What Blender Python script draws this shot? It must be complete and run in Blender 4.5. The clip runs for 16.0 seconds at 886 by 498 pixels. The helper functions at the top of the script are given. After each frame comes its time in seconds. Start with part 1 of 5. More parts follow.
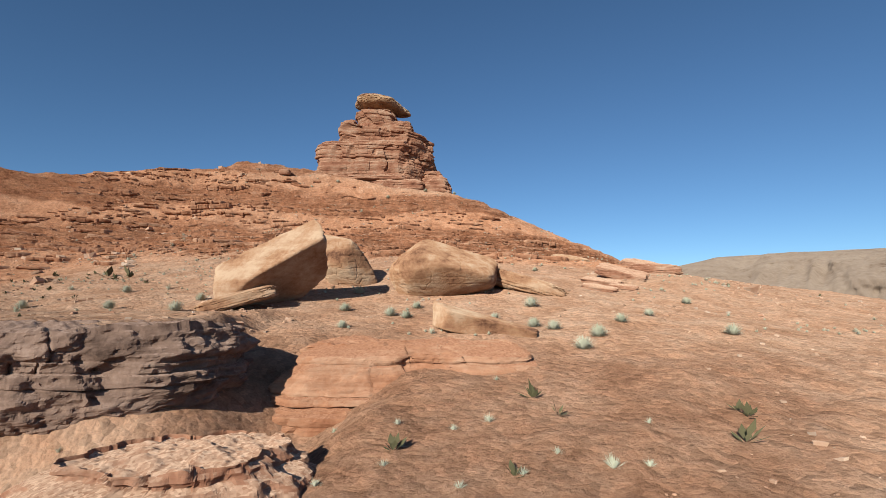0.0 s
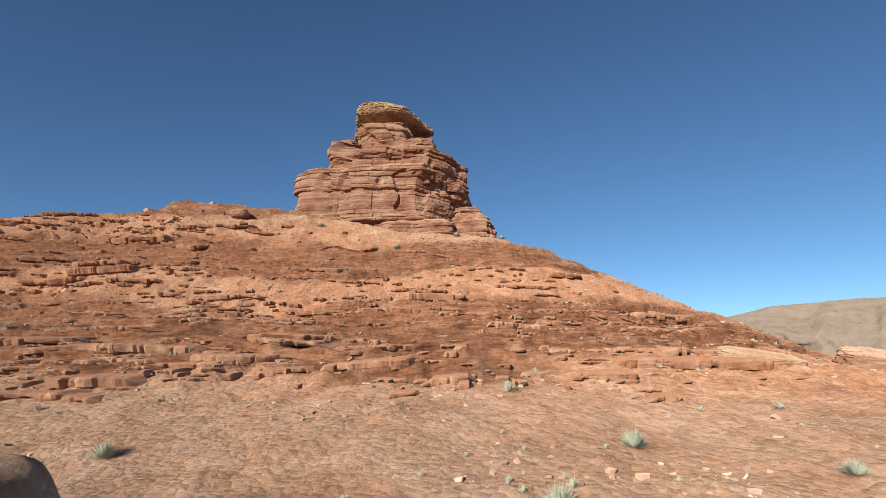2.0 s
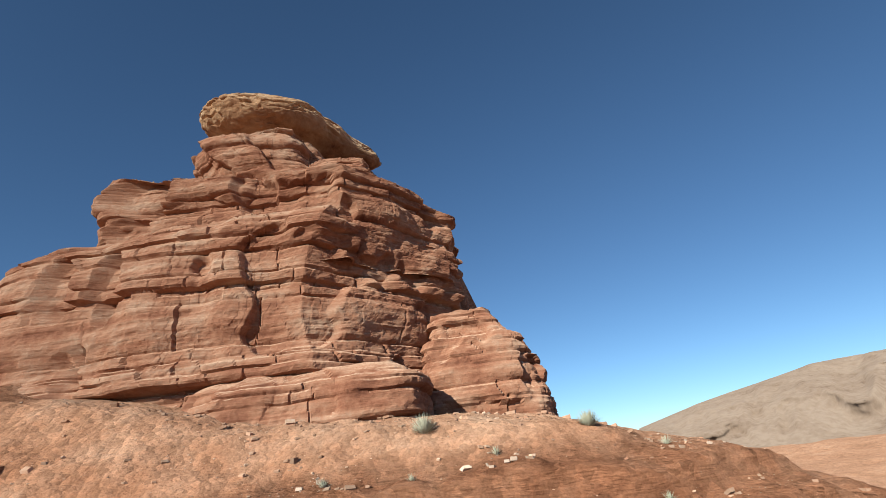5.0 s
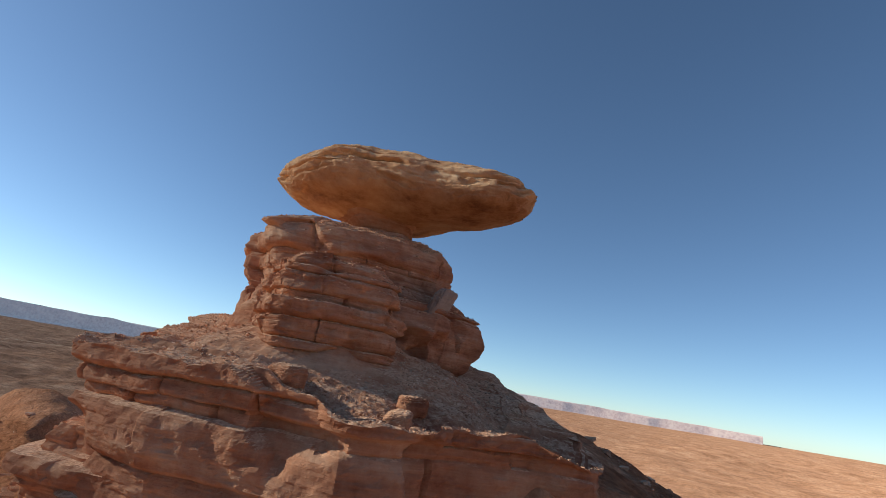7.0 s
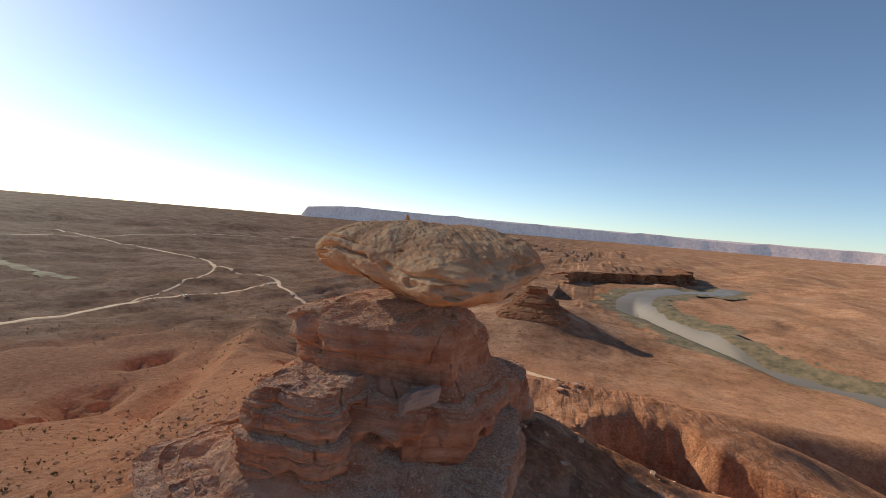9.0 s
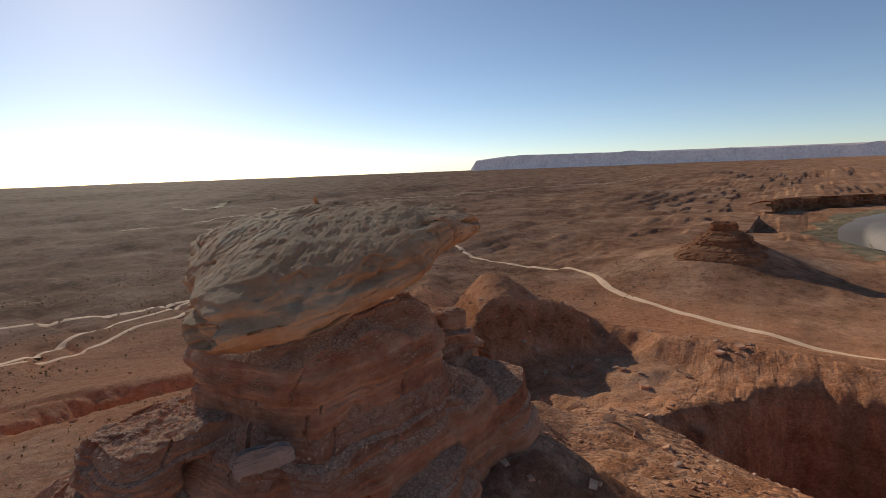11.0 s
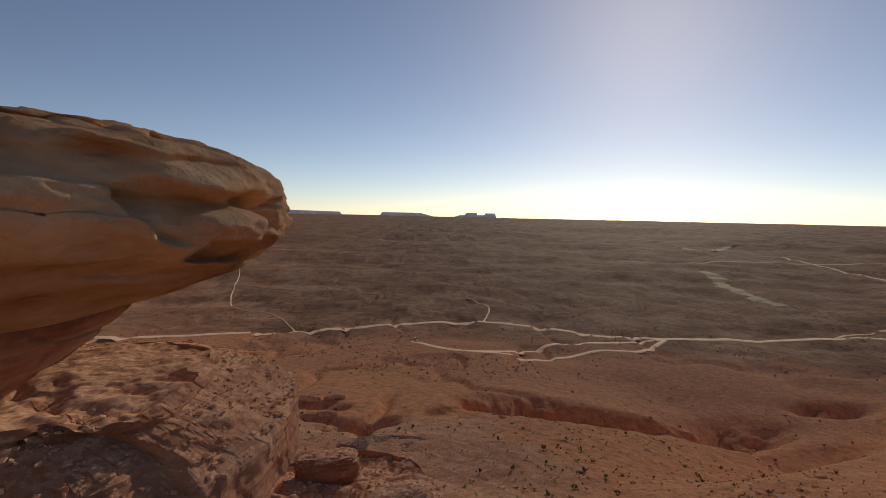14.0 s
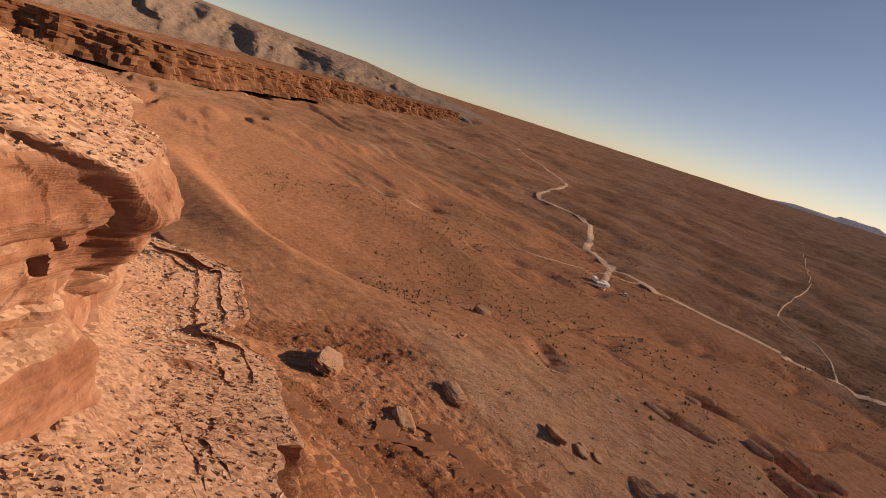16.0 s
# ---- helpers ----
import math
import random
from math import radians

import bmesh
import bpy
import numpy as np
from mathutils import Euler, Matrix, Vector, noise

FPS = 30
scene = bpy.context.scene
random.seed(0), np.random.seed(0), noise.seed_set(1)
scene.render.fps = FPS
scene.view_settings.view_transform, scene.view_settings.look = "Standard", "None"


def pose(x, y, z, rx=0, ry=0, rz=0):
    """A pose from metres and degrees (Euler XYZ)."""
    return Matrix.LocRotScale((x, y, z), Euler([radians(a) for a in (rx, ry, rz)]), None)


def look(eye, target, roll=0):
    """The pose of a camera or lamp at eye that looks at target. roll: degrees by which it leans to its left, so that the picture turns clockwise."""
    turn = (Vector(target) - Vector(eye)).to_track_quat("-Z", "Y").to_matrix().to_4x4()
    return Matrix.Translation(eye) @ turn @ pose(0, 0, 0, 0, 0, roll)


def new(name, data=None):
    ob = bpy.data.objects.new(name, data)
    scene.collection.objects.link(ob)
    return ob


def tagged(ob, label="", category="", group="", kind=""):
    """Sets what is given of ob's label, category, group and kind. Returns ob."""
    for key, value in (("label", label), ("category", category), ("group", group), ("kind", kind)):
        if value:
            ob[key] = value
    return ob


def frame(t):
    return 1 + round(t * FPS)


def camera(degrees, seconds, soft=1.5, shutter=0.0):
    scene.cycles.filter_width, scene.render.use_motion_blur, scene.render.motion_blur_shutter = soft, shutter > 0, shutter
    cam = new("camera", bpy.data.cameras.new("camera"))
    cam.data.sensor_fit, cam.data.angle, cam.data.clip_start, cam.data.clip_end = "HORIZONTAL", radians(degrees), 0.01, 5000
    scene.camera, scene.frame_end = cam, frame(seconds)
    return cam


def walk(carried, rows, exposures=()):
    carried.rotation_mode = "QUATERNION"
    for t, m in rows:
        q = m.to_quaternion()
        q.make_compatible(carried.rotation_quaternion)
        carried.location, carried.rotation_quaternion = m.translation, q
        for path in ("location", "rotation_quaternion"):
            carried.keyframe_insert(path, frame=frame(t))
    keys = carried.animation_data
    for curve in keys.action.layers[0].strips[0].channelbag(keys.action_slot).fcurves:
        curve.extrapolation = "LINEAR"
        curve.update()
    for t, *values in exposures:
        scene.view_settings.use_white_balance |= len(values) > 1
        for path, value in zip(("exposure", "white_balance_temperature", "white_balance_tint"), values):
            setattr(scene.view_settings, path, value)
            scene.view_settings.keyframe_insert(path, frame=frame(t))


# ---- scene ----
from mathutils.bvhtree import BVHTree

cam = camera(82.3, 16.0, soft=0.55, shutter=0.0)

# seconds, eye, heading (to the left of north), pitch, roll
PATH = [
    (0, (-0.00, 0.00, -0.00), 0.01, 6.41, 0.03),
    (0.5, (-0.28, 11.22, 1.61), 4.29, 6.98, 1.64),
    (1, (-0.67, 21.71, 3.40), 5.17, 7.36, 3.47),
    (1.5, (-1.61, 31.77, 5.36), 4.58, 10.45, 2.24),
    (2, (-1.30, 41.63, 7.97), 3.82, 12.65, -0.96),
    (2.5, (-1.73, 51.10, 10.15), 3.09, 13.11, -2.71),
    (3, (-1.78, 60.16, 12.29), 2.30, 13.98, -5.82),
    (3.5, (-1.45, 68.60, 14.56), 2.32, 14.64, -6.36),
    (4, (-1.01, 76.61, 16.80), 2.43, 15.56, -6.48),
    (4.5, (-0.36, 84.04, 20.27), 2.23, 18.28, -5.79),
    (5, (-0.88, 91.51, 24.63), 4.16, 22.51, -6.76),
    (5.2, (-0.86, 94.12, 26.12), 5.25, 23.79, -7.40),
    (7.3, (11.41, 126.11, 44.50), 82.38, 11.56, 11.33),
    (7.5, (11.58, 127.57, 45.92), 86.44, 9.20, 12.07),
    (8, (11.52, 130.94, 48.88), 95.35, 4.19, 11.22),
    (8.2, (11.46, 132.16, 50.01), 98.15, 3.27, 10.16),
    (10.3, (2.87, 141.20, 55.65), 115.10, -10.23, -1.49),
    (10.5, (1.49, 141.91, 55.54), 116.72, -10.15, -1.36),
    (11, (-2.37, 143.57, 54.96), 125.59, -8.77, -2.21),
    (11.5, (-7.08, 144.25, 54.17), 135.99, -5.62, -0.88),
    (12, (-11.69, 143.95, 53.38), 145.90, -3.92, 1.32),
    (12.5, (-16.11, 142.62, 52.86), 155.64, -3.69, 3.15),
    (13, (-19.67, 140.77, 52.58), 162.63, -3.61, 2.11),
    (13.5, (-22.63, 138.36, 52.49), 167.52, -3.30, 1.42),
    (14, (-25.21, 135.74, 52.50), 178.52, -3.71, 1.27),
    (14.5, (-27.21, 132.55, 52.22), 194.37, -5.73, 1.39),
    (15, (-28.62, 129.15, 51.81), 209.01, -10.23, 6.67),
    (15.5, (-29.02, 125.35, 51.17), 221.64, -13.04, 11.61),
    (16, (-27.83, 121.17, 50.58), 236.40, -16.21, 17.86),
]


def aim(eye, yaw, pitch, roll):
    a, b = radians(yaw), radians(pitch)
    ahead = Vector((-math.sin(a) * math.cos(b), math.cos(a) * math.cos(b), math.sin(b)))
    return look(eye, Vector(eye) + 2 * ahead, roll)


walk(cam, [(t, aim(eye, yaw, pitch, roll)) for t, eye, yaw, pitch, roll in PATH],
     exposures=[(0, 0.22, 5750, -3), (2.5, 0.36, 5750, -3), (5.2, 0.40, 5800, -3), (8.0, 0.95, 7000, 4), (10.5, 0.55, 7300, 9), (12.5, 0.2, 7700, 12), (14.5, 0.1, 8400, 17), (16, 0.14, 9000, 25)])

# ---- light ----
SUN_EL, SUN_BEARING = radians(22.0), radians(157.0)  # bearing to the left of north
to_sun = Vector((-math.sin(SUN_BEARING) * math.cos(SUN_EL), math.cos(SUN_BEARING) * math.cos(SUN_EL), math.sin(SUN_EL)))
world = bpy.data.worlds.new("sky")
scene.world = world
world.use_nodes = True
wn = world.node_tree.nodes
wl = world.node_tree.links
sky = wn.new("ShaderNodeTexSky")
sky.sky_type = "NISHITA"
sky.sun_disc = False
sky.sun_elevation = SUN_EL
sky.sun_rotation = -SUN_BEARING
sky.altitude = 1300
sky.air_density, sky.dust_density, sky.ozone_density = 0.75, 0.40, 2.2
wn["Background"].inputs["Strength"].default_value = 0.082
tint = wn.new("ShaderNodeMix")
tint.data_type, tint.blend_type = "RGBA", "MULTIPLY"
tint.inputs[0].default_value, tint.inputs[7].default_value = 1.0, (0.97, 0.99, 1.03, 1)
wl.new(sky.outputs[0], tint.inputs[6])
wl.new(tint.outputs[2], wn["Background"].inputs["Color"])
sun_data = bpy.data.lights.new("sun", "SUN")
sun_data.energy, sun_data.angle, sun_data.color = 5.0, radians(0.5), (1.0, 0.92, 0.81)
sun = new("sun", sun_data)
sun.matrix_world = Matrix.Translation((0, 0, 200)) @ to_sun.to_track_quat("Z", "Y").to_matrix().to_4x4()


# ---- materials ----
def node_material(name, stops, scale=0.3, fine=3.0, rough=0.9, bump=0.3, band=0.0, dust=None, lamina=0.0, spec=0.04):
    """A rock or earth: colours by noise at two scales, layers by height, and relief."""
    m = bpy.data.materials.new(name)
    m.use_nodes = True
    nt = m.node_tree
    n, l = nt.nodes, nt.links
    bsdf = n["Principled BSDF"]
    bsdf.inputs["Roughness"].default_value = rough
    bsdf.inputs["Specular IOR Level"].default_value = spec
    if "Diffuse Roughness" in bsdf.inputs:
        bsdf.inputs["Diffuse Roughness"].default_value = 1.0
    geo = n.new("ShaderNodeNewGeometry")
    big = n.new("ShaderNodeTexNoise")
    big.inputs["Scale"].default_value = scale
    big.inputs["Detail"].default_value = 8
    big.inputs["Roughness"].default_value = 0.62
    l.new(geo.outputs["Position"], big.inputs["Vector"])
    small = n.new("ShaderNodeTexNoise")
    small.inputs["Scale"].default_value = fine
    small.inputs["Detail"].default_value = 9
    small.inputs["Roughness"].default_value = 0.7
    l.new(geo.outputs["Position"], small.inputs["Vector"])
    mix = n.new("ShaderNodeMath")
    mix.operation = "MULTIPLY_ADD"
    l.new(small.outputs["Fac"], mix.inputs[0])
    mix.inputs[1].default_value = 0.45
    l.new(big.outputs["Fac"], mix.inputs[2])
    height = mix.outputs[0]
    if band:
        stretch = n.new("ShaderNodeVectorMath")
        stretch.operation = "MULTIPLY"
        stretch.inputs[1].default_value = (0.06, 0.06, band)
        l.new(geo.outputs["Position"], stretch.inputs[0])
        layer = n.new("ShaderNodeTexNoise")
        layer.inputs["Scale"].default_value = 1.0
        layer.inputs["Detail"].default_value = 6
        l.new(stretch.outputs[0], layer.inputs["Vector"])
        add = n.new("ShaderNodeMath")
        add.operation = "MULTIPLY_ADD"
        l.new(layer.outputs["Fac"], add.inputs[0])
        add.inputs[1].default_value = 0.7
        l.new(mix.outputs[0], add.inputs[2])
        shift = n.new("ShaderNodeMath")
        shift.operation = "SUBTRACT"
        l.new(add.outputs[0], shift.inputs[0])
        shift.inputs[1].default_value = 0.35
        height = shift.outputs[0]
    ramp = n.new("ShaderNodeValToRGB")
    els = ramp.color_ramp.elements
    els[0].position, els[0].color = stops[0][0], (*stops[0][1], 1)
    els[1].position, els[1].color = stops[-1][0], (*stops[-1][1], 1)
    for p, c in stops[1:-1]:
        e = els.new(p)
        e.color = (*c, 1)
    l.new(height, ramp.inputs[0])
    colour = ramp.outputs[0]
    if lamina:
        thin = n.new("ShaderNodeVectorMath")
        thin.operation = "MULTIPLY"
        thin.inputs[1].default_value = (0.45, 0.45, lamina)
        l.new(geo.outputs["Position"], thin.inputs[0])
        leaf = n.new("ShaderNodeTexNoise")
        leaf.inputs["Scale"].default_value, leaf.inputs["Detail"].default_value, leaf.inputs["Roughness"].default_value = 1.0, 7, 0.68
        l.new(thin.outputs[0], leaf.inputs["Vector"])
        joined = n.new("ShaderNodeMath")
        joined.operation = "MULTIPLY_ADD"
        l.new(leaf.outputs["Fac"], joined.inputs[0])
        joined.inputs[1].default_value = 0.7
        l.new(height, joined.inputs[2])
        height = joined.outputs[0]
        shade = n.new("ShaderNodeValToRGB")
        shade.color_ramp.elements[0].position, shade.color_ramp.elements[0].color = 0.30, (0.50, 0.44, 0.42, 1)
        shade.color_ramp.elements[1].position, shade.color_ramp.elements[1].color = 0.62, (1.12, 1.10, 1.08, 1)
        l.new(leaf.outputs["Fac"], shade.inputs[0])
        times = n.new("ShaderNodeMix")
        times.data_type, times.blend_type = "RGBA", "MULTIPLY"
        times.inputs[0].default_value = 0.45
        l.new(colour, times.inputs[6])
        l.new(shade.outputs[0], times.inputs[7])
        colour = times.outputs[2]
    if dust:
        # rubble and sand lie where the rock is level
        sep = n.new("ShaderNodeSeparateXYZ")
        l.new(geo.outputs["Normal"], sep.inputs[0])
        lies = n.new("ShaderNodeMapRange")
        lies.inputs["From Min"].default_value, lies.inputs["From Max"].default_value = 0.72, 0.95
        l.new(sep.outputs["Z"], lies.inputs["Value"])
        grit = n.new("ShaderNodeTexVoronoi")
        grit.inputs["Scale"].default_value = 13.0
        l.new(geo.outputs["Position"], grit.inputs["Vector"])
        sand = n.new("ShaderNodeValToRGB")
        sand.color_ramp.elements[0].position, sand.color_ramp.elements[0].color = 0.1, (*dust[0], 1)
        sand.color_ramp.elements[1].position, sand.color_ramp.elements[1].color = 0.9, (*dust[1], 1)
        l.new(grit.outputs["Color"], sand.inputs[0])
        over = n.new("ShaderNodeMix")
        over.data_type = "RGBA"
        l.new(lies.outputs[0], over.inputs[0])
        l.new(colour, over.inputs[6])
        l.new(sand.outputs[0], over.inputs[7])
        colour = over.outputs[2]
    l.new(colour, bsdf.inputs["Base Color"])
    b = n.new("ShaderNodeBump")
    b.inputs["Strength"].default_value = bump
    b.inputs["Distance"].default_value = 0.6 / fine
    if dust:
        # fine sand fills the relief where it lies
        soft = n.new("ShaderNodeMapRange")
        soft.inputs["To Min"].default_value, soft.inputs["To Max"].default_value = bump, 0.35 * bump
        l.new(lies.outputs[0], soft.inputs["Value"])
        l.new(soft.outputs[0], b.inputs["Strength"])
    l.new(height, b.inputs["Height"])
    l.new(b.outputs[0], bsdf.inputs["Normal"])
    return m


def ground_material():
    """Earth in three kinds, by the mesh's cover weights (red, pale, scrub), with stones and grain."""
    m = bpy.data.materials.new("desert_ground")
    m.use_nodes = True
    n, l = m.node_tree.nodes, m.node_tree.links
    bsdf = n["Principled BSDF"]
    bsdf.inputs["Roughness"].default_value = 0.95
    bsdf.inputs["Specular IOR Level"].default_value = 0.01
    if "Diffuse Roughness" in bsdf.inputs:
        bsdf.inputs["Diffuse Roughness"].default_value = 0.88
    geo = n.new("ShaderNodeNewGeometry")
    cover = n.new("ShaderNodeAttribute")
    cover.attribute_name = "cover"
    split = n.new("ShaderNodeSeparateColor")
    l.new(cover.outputs["Color"], split.inputs[0])

    def noise_tex(scale, detail=8, rough=0.65):
        t = n.new("ShaderNodeTexNoise")
        t.inputs["Scale"].default_value, t.inputs["Detail"].default_value, t.inputs["Roughness"].default_value = scale, detail, rough
        l.new(geo.outputs["Position"], t.inputs["Vector"])
        return t.outputs["Fac"]

    def ramp(fac, stops):
        r = n.new("ShaderNodeValToRGB")
        els = r.color_ramp.elements
        els[0].position, els[0].color = stops[0][0], (*stops[0][1], 1)
        els[1].position, els[1].color = stops[-1][0], (*stops[-1][1], 1)
        for p, c in stops[1:-1]:
            els.new(p).color = (*c, 1)
        l.new(fac, r.inputs[0])
        return r.outputs[0]

    def blend(fac, a, b, how="MIX"):
        x = n.new("ShaderNodeMix")
        x.data_type, x.blend_type = "RGBA", how
        if isinstance(fac, float):
            x.inputs[0].default_value = fac
        else:
            l.new(fac, x.inputs[0])
        l.new(a, x.inputs[6])
        l.new(b, x.inputs[7])
        return x.outputs[2]

    mid, wide, fine = noise_tex(0.35, 9, 0.7), noise_tex(0.02, 9, 0.65), noise_tex(9.0, 5, 0.65)
    red = ramp(mid, [(0.28, (0.27, 0.112, 0.060)), (0.46, (0.44, 0.205, 0.112)), (0.62, (0.52, 0.265, 0.155)), (0.8, (0.60, 0.37, 0.245))])
    pale = ramp(mid, [(0.28, (0.33, 0.165, 0.095)), (0.46, (0.44, 0.245, 0.152)), (0.64, (0.51, 0.315, 0.21)), (0.8, (0.58, 0.40, 0.30))])
    scrub = ramp(wide, [(0.36, (0.160, 0.086, 0.056)), (0.46, (0.255, 0.140, 0.090)), (0.54, (0.325, 0.188, 0.124)), (0.66, (0.43, 0.275, 0.188))])
    col = blend(split.outputs["Green"], red, pale)
    outcrop = ramp(mid, [(0.28, (0.22, 0.082, 0.044)), (0.46, (0.38, 0.160, 0.085)), (0.62, (0.46, 0.215, 0.122)), (0.8, (0.53, 0.30, 0.19))])
    col = blend(split.outputs["Blue"], col, scrub)
    col = blend(split.outputs["Red"], col, outcrop)
    # stones: small cells, some lighter, some darker than the earth
    cells = n.new("ShaderNodeTexVoronoi")
    cells.inputs["Scale"].default_value = 3.2
    l.new(geo.outputs["Position"], cells.inputs["Vector"])
    tint = ramp(cells.outputs["Color"], [(0.2, (0.62, 0.60, 0.58)), (0.5, (1.0, 1.0, 1.0)), (0.85, (1.35, 1.3, 1.25))])
    col = blend(0.45, col, blend(1.0, col, tint, "MULTIPLY"))
    grain = ramp(fine, [(0.3, (0.62, 0.58, 0.56)), (0.5, (1.0, 1.0, 1.0)), (0.7, (1.28, 1.28, 1.28))])
    col = blend(0.65, col, blend(1.0, col, grain, "MULTIPLY"))
    # dark bushes dotted over the scrub land
    for size, most in ((0.42, 0.26), (0.16, 0.20)):
        dots = n.new("ShaderNodeTexVoronoi")
        dots.inputs["Scale"].default_value = size
        l.new(geo.outputs["Position"], dots.inputs["Vector"])
        leafy = ramp(dots.outputs["Distance"], [(most * 0.7, (0.48, 0.46, 0.42)), (most * 1.1, (1.0, 1.0, 1.0))])
        apart = ramp(dots.outputs["Color"], [(0.40, (0.0, 0.0, 0.0)), (0.45, (1.0, 1.0, 1.0))])
        grows = n.new("ShaderNodeMath")
        grows.operation = "MULTIPLY"
        l.new(apart, grows.inputs[0])
        l.new(split.outputs["Blue"], grows.inputs[1])
        col = blend(grows.outputs[0], col, blend(1.0, col, leafy, "MULTIPLY"))
    # patches of brush and wash sand
    patch = ramp(noise_tex(0.12, 10, 0.74), [(0.40, (0.45, 0.43, 0.40)), (0.49, (0.95, 0.95, 0.95)), (0.60, (1.35, 1.30, 1.2))])
    amount = n.new("ShaderNodeMath")
    amount.operation = "MULTIPLY_ADD"
    l.new(split.outputs["Blue"], amount.inputs[0])
    amount.inputs[1].default_value, amount.inputs[2].default_value = 0.5, 0.12
    col = blend(amount.outputs[0], col, blend(1.0, col, patch, "MULTIPLY"))
    flatten = n.new("ShaderNodeVectorMath")
    flatten.operation = "MULTIPLY"
    flatten.inputs[1].default_value = (0.5, 0.5, 3.4)
    l.new(geo.outputs["Position"], flatten.inputs[0])
    beds = n.new("ShaderNodeTexNoise")
    beds.inputs["Scale"].default_value, beds.inputs["Detail"].default_value, beds.inputs["Roughness"].default_value = 1.0, 10, 0.74
    l.new(flatten.outputs[0], beds.inputs["Vector"])
    streak = ramp(beds.outputs["Fac"], [(0.36, (0.48, 0.43, 0.41)), (0.47, (0.92, 0.91, 0.90)), (0.56, (1.06, 1.05, 1.04)), (0.68, (1.28, 1.26, 1.24))])
    worn = n.new("ShaderNodeMath")
    worn.operation = "MULTIPLY_ADD"
    l.new(split.outputs["Red"], worn.inputs[0])
    worn.inputs[1].default_value, worn.inputs[2].default_value = 0.65, 0.12
    col = blend(worn.outputs[0], col, blend(1.0, col, streak, "MULTIPLY"))
    l.new(col, bsdf.inputs["Base Color"])
    small = n.new("ShaderNodeMath")
    small.operation = "MULTIPLY_ADD"
    l.new(fine, small.inputs[0])
    small.inputs[1].default_value = 0.12
    l.new(mid, small.inputs[2])
    pit = n.new("ShaderNodeMath")
    pit.operation = "MULTIPLY_ADD"
    l.new(cells.outputs["Distance"], pit.inputs[0])
    pit.inputs[1].default_value = -0.22
    l.new(small.outputs[0], pit.inputs[2])
    # thin beds on the outcrops
    share = n.new("ShaderNodeMath")
    share.operation = "MULTIPLY_ADD"
    l.new(split.outputs["Red"], share.inputs[0])
    share.inputs[1].default_value, share.inputs[2].default_value = 2.2, 0.22
    scaled = n.new("ShaderNodeMath")
    scaled.operation = "MULTIPLY"
    l.new(beds.outputs["Fac"], scaled.inputs[0])
    l.new(share.outputs[0], scaled.inputs[1])
    total = n.new("ShaderNodeMath")
    l.new(scaled.outputs[0], total.inputs[0])
    l.new(pit.outputs[0], total.inputs[1])
    b = n.new("ShaderNodeBump")
    b.inputs["Distance"].default_value = 0.45
    calm = n.new("ShaderNodeMapRange")
    calm.inputs["To Min"].default_value, calm.inputs["To Max"].default_value = 1.0, 0.8
    l.new(split.outputs["Blue"], calm.inputs["Value"])
    l.new(calm.outputs[0], b.inputs["Strength"])
    l.new(total.outputs[0], b.inputs["Height"])
    l.new(b.outputs[0], bsdf.inputs["Normal"])
    return m


M_EARTH = ground_material()
DUST = ((0.34, 0.175, 0.105), (0.66, 0.42, 0.285))
M_ROCK = node_material("layered_sandstone", [(0.38, (0.14, 0.054, 0.034)), (0.55, (0.29, 0.122, 0.072)), (0.68, (0.38, 0.180, 0.108)), (0.80, (0.44, 0.235, 0.148)), (0.95, (0.50, 0.32, 0.22))], 0.35, 3.0, band=1.9, bump=0.9, dust=DUST, lamina=5.0)
M_LEDGE = node_material("red_ledge_rock", [(0.38, (0.20, 0.078, 0.042)), (0.55, (0.35, 0.150, 0.080)), (0.70, (0.43, 0.205, 0.115)), (0.95, (0.52, 0.30, 0.19))], 0.4, 3.0, band=1.2, bump=0.9, dust=((0.27, 0.115, 0.062), (0.42, 0.205, 0.12)), lamina=5.0)
M_CAP = node_material("hat_sandstone", [(0.34, (0.13, 0.062, 0.036)), (0.47, (0.28, 0.140, 0.076)), (0.60, (0.42, 0.225, 0.122)), (0.78, (0.52, 0.32, 0.185)), (0.95, (0.60, 0.42, 0.27))], 0.55, 2.6, band=0.8, bump=1.0)
M_BOULDER = node_material("tan_boulder", [(0.42, (0.13, 0.058, 0.035)), (0.53, (0.30, 0.145, 0.080)), (0.66, (0.42, 0.225, 0.125)), (0.86, (0.55, 0.36, 0.235))], 0.45, 2.5, band=1.0, bump=1.0)
M_ROAD = node_material("pale_dirt", [(0.45, (0.52, 0.34, 0.215)), (0.8, (0.70, 0.50, 0.35))], 0.1, 2.0)
M_ROAD.node_tree.nodes["Principled BSDF"].inputs["Diffuse Roughness"].default_value = 0.6  # packed smooth by wheels
M_MESA = node_material("far_cliff_with_haze", [(0.45, (0.26, 0.16, 0.13)), (0.65, (0.37, 0.24, 0.195)), (0.9, (0.47, 0.34, 0.28))], 0.01, 0.08, band=0.03)
# a faint blue glow painted into the far rock, standing in for distance haze
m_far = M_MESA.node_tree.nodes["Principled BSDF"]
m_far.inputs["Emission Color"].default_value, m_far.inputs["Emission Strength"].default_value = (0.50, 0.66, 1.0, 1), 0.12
M_RIDGE = node_material("far_ridge", [(0.38, (0.13, 0.082, 0.058)), (0.50, (0.19, 0.125, 0.088)), (0.60, (0.24, 0.165, 0.120)), (0.9, (0.30, 0.215, 0.16))], 0.008, 0.05, band=0.03, bump=0.6)
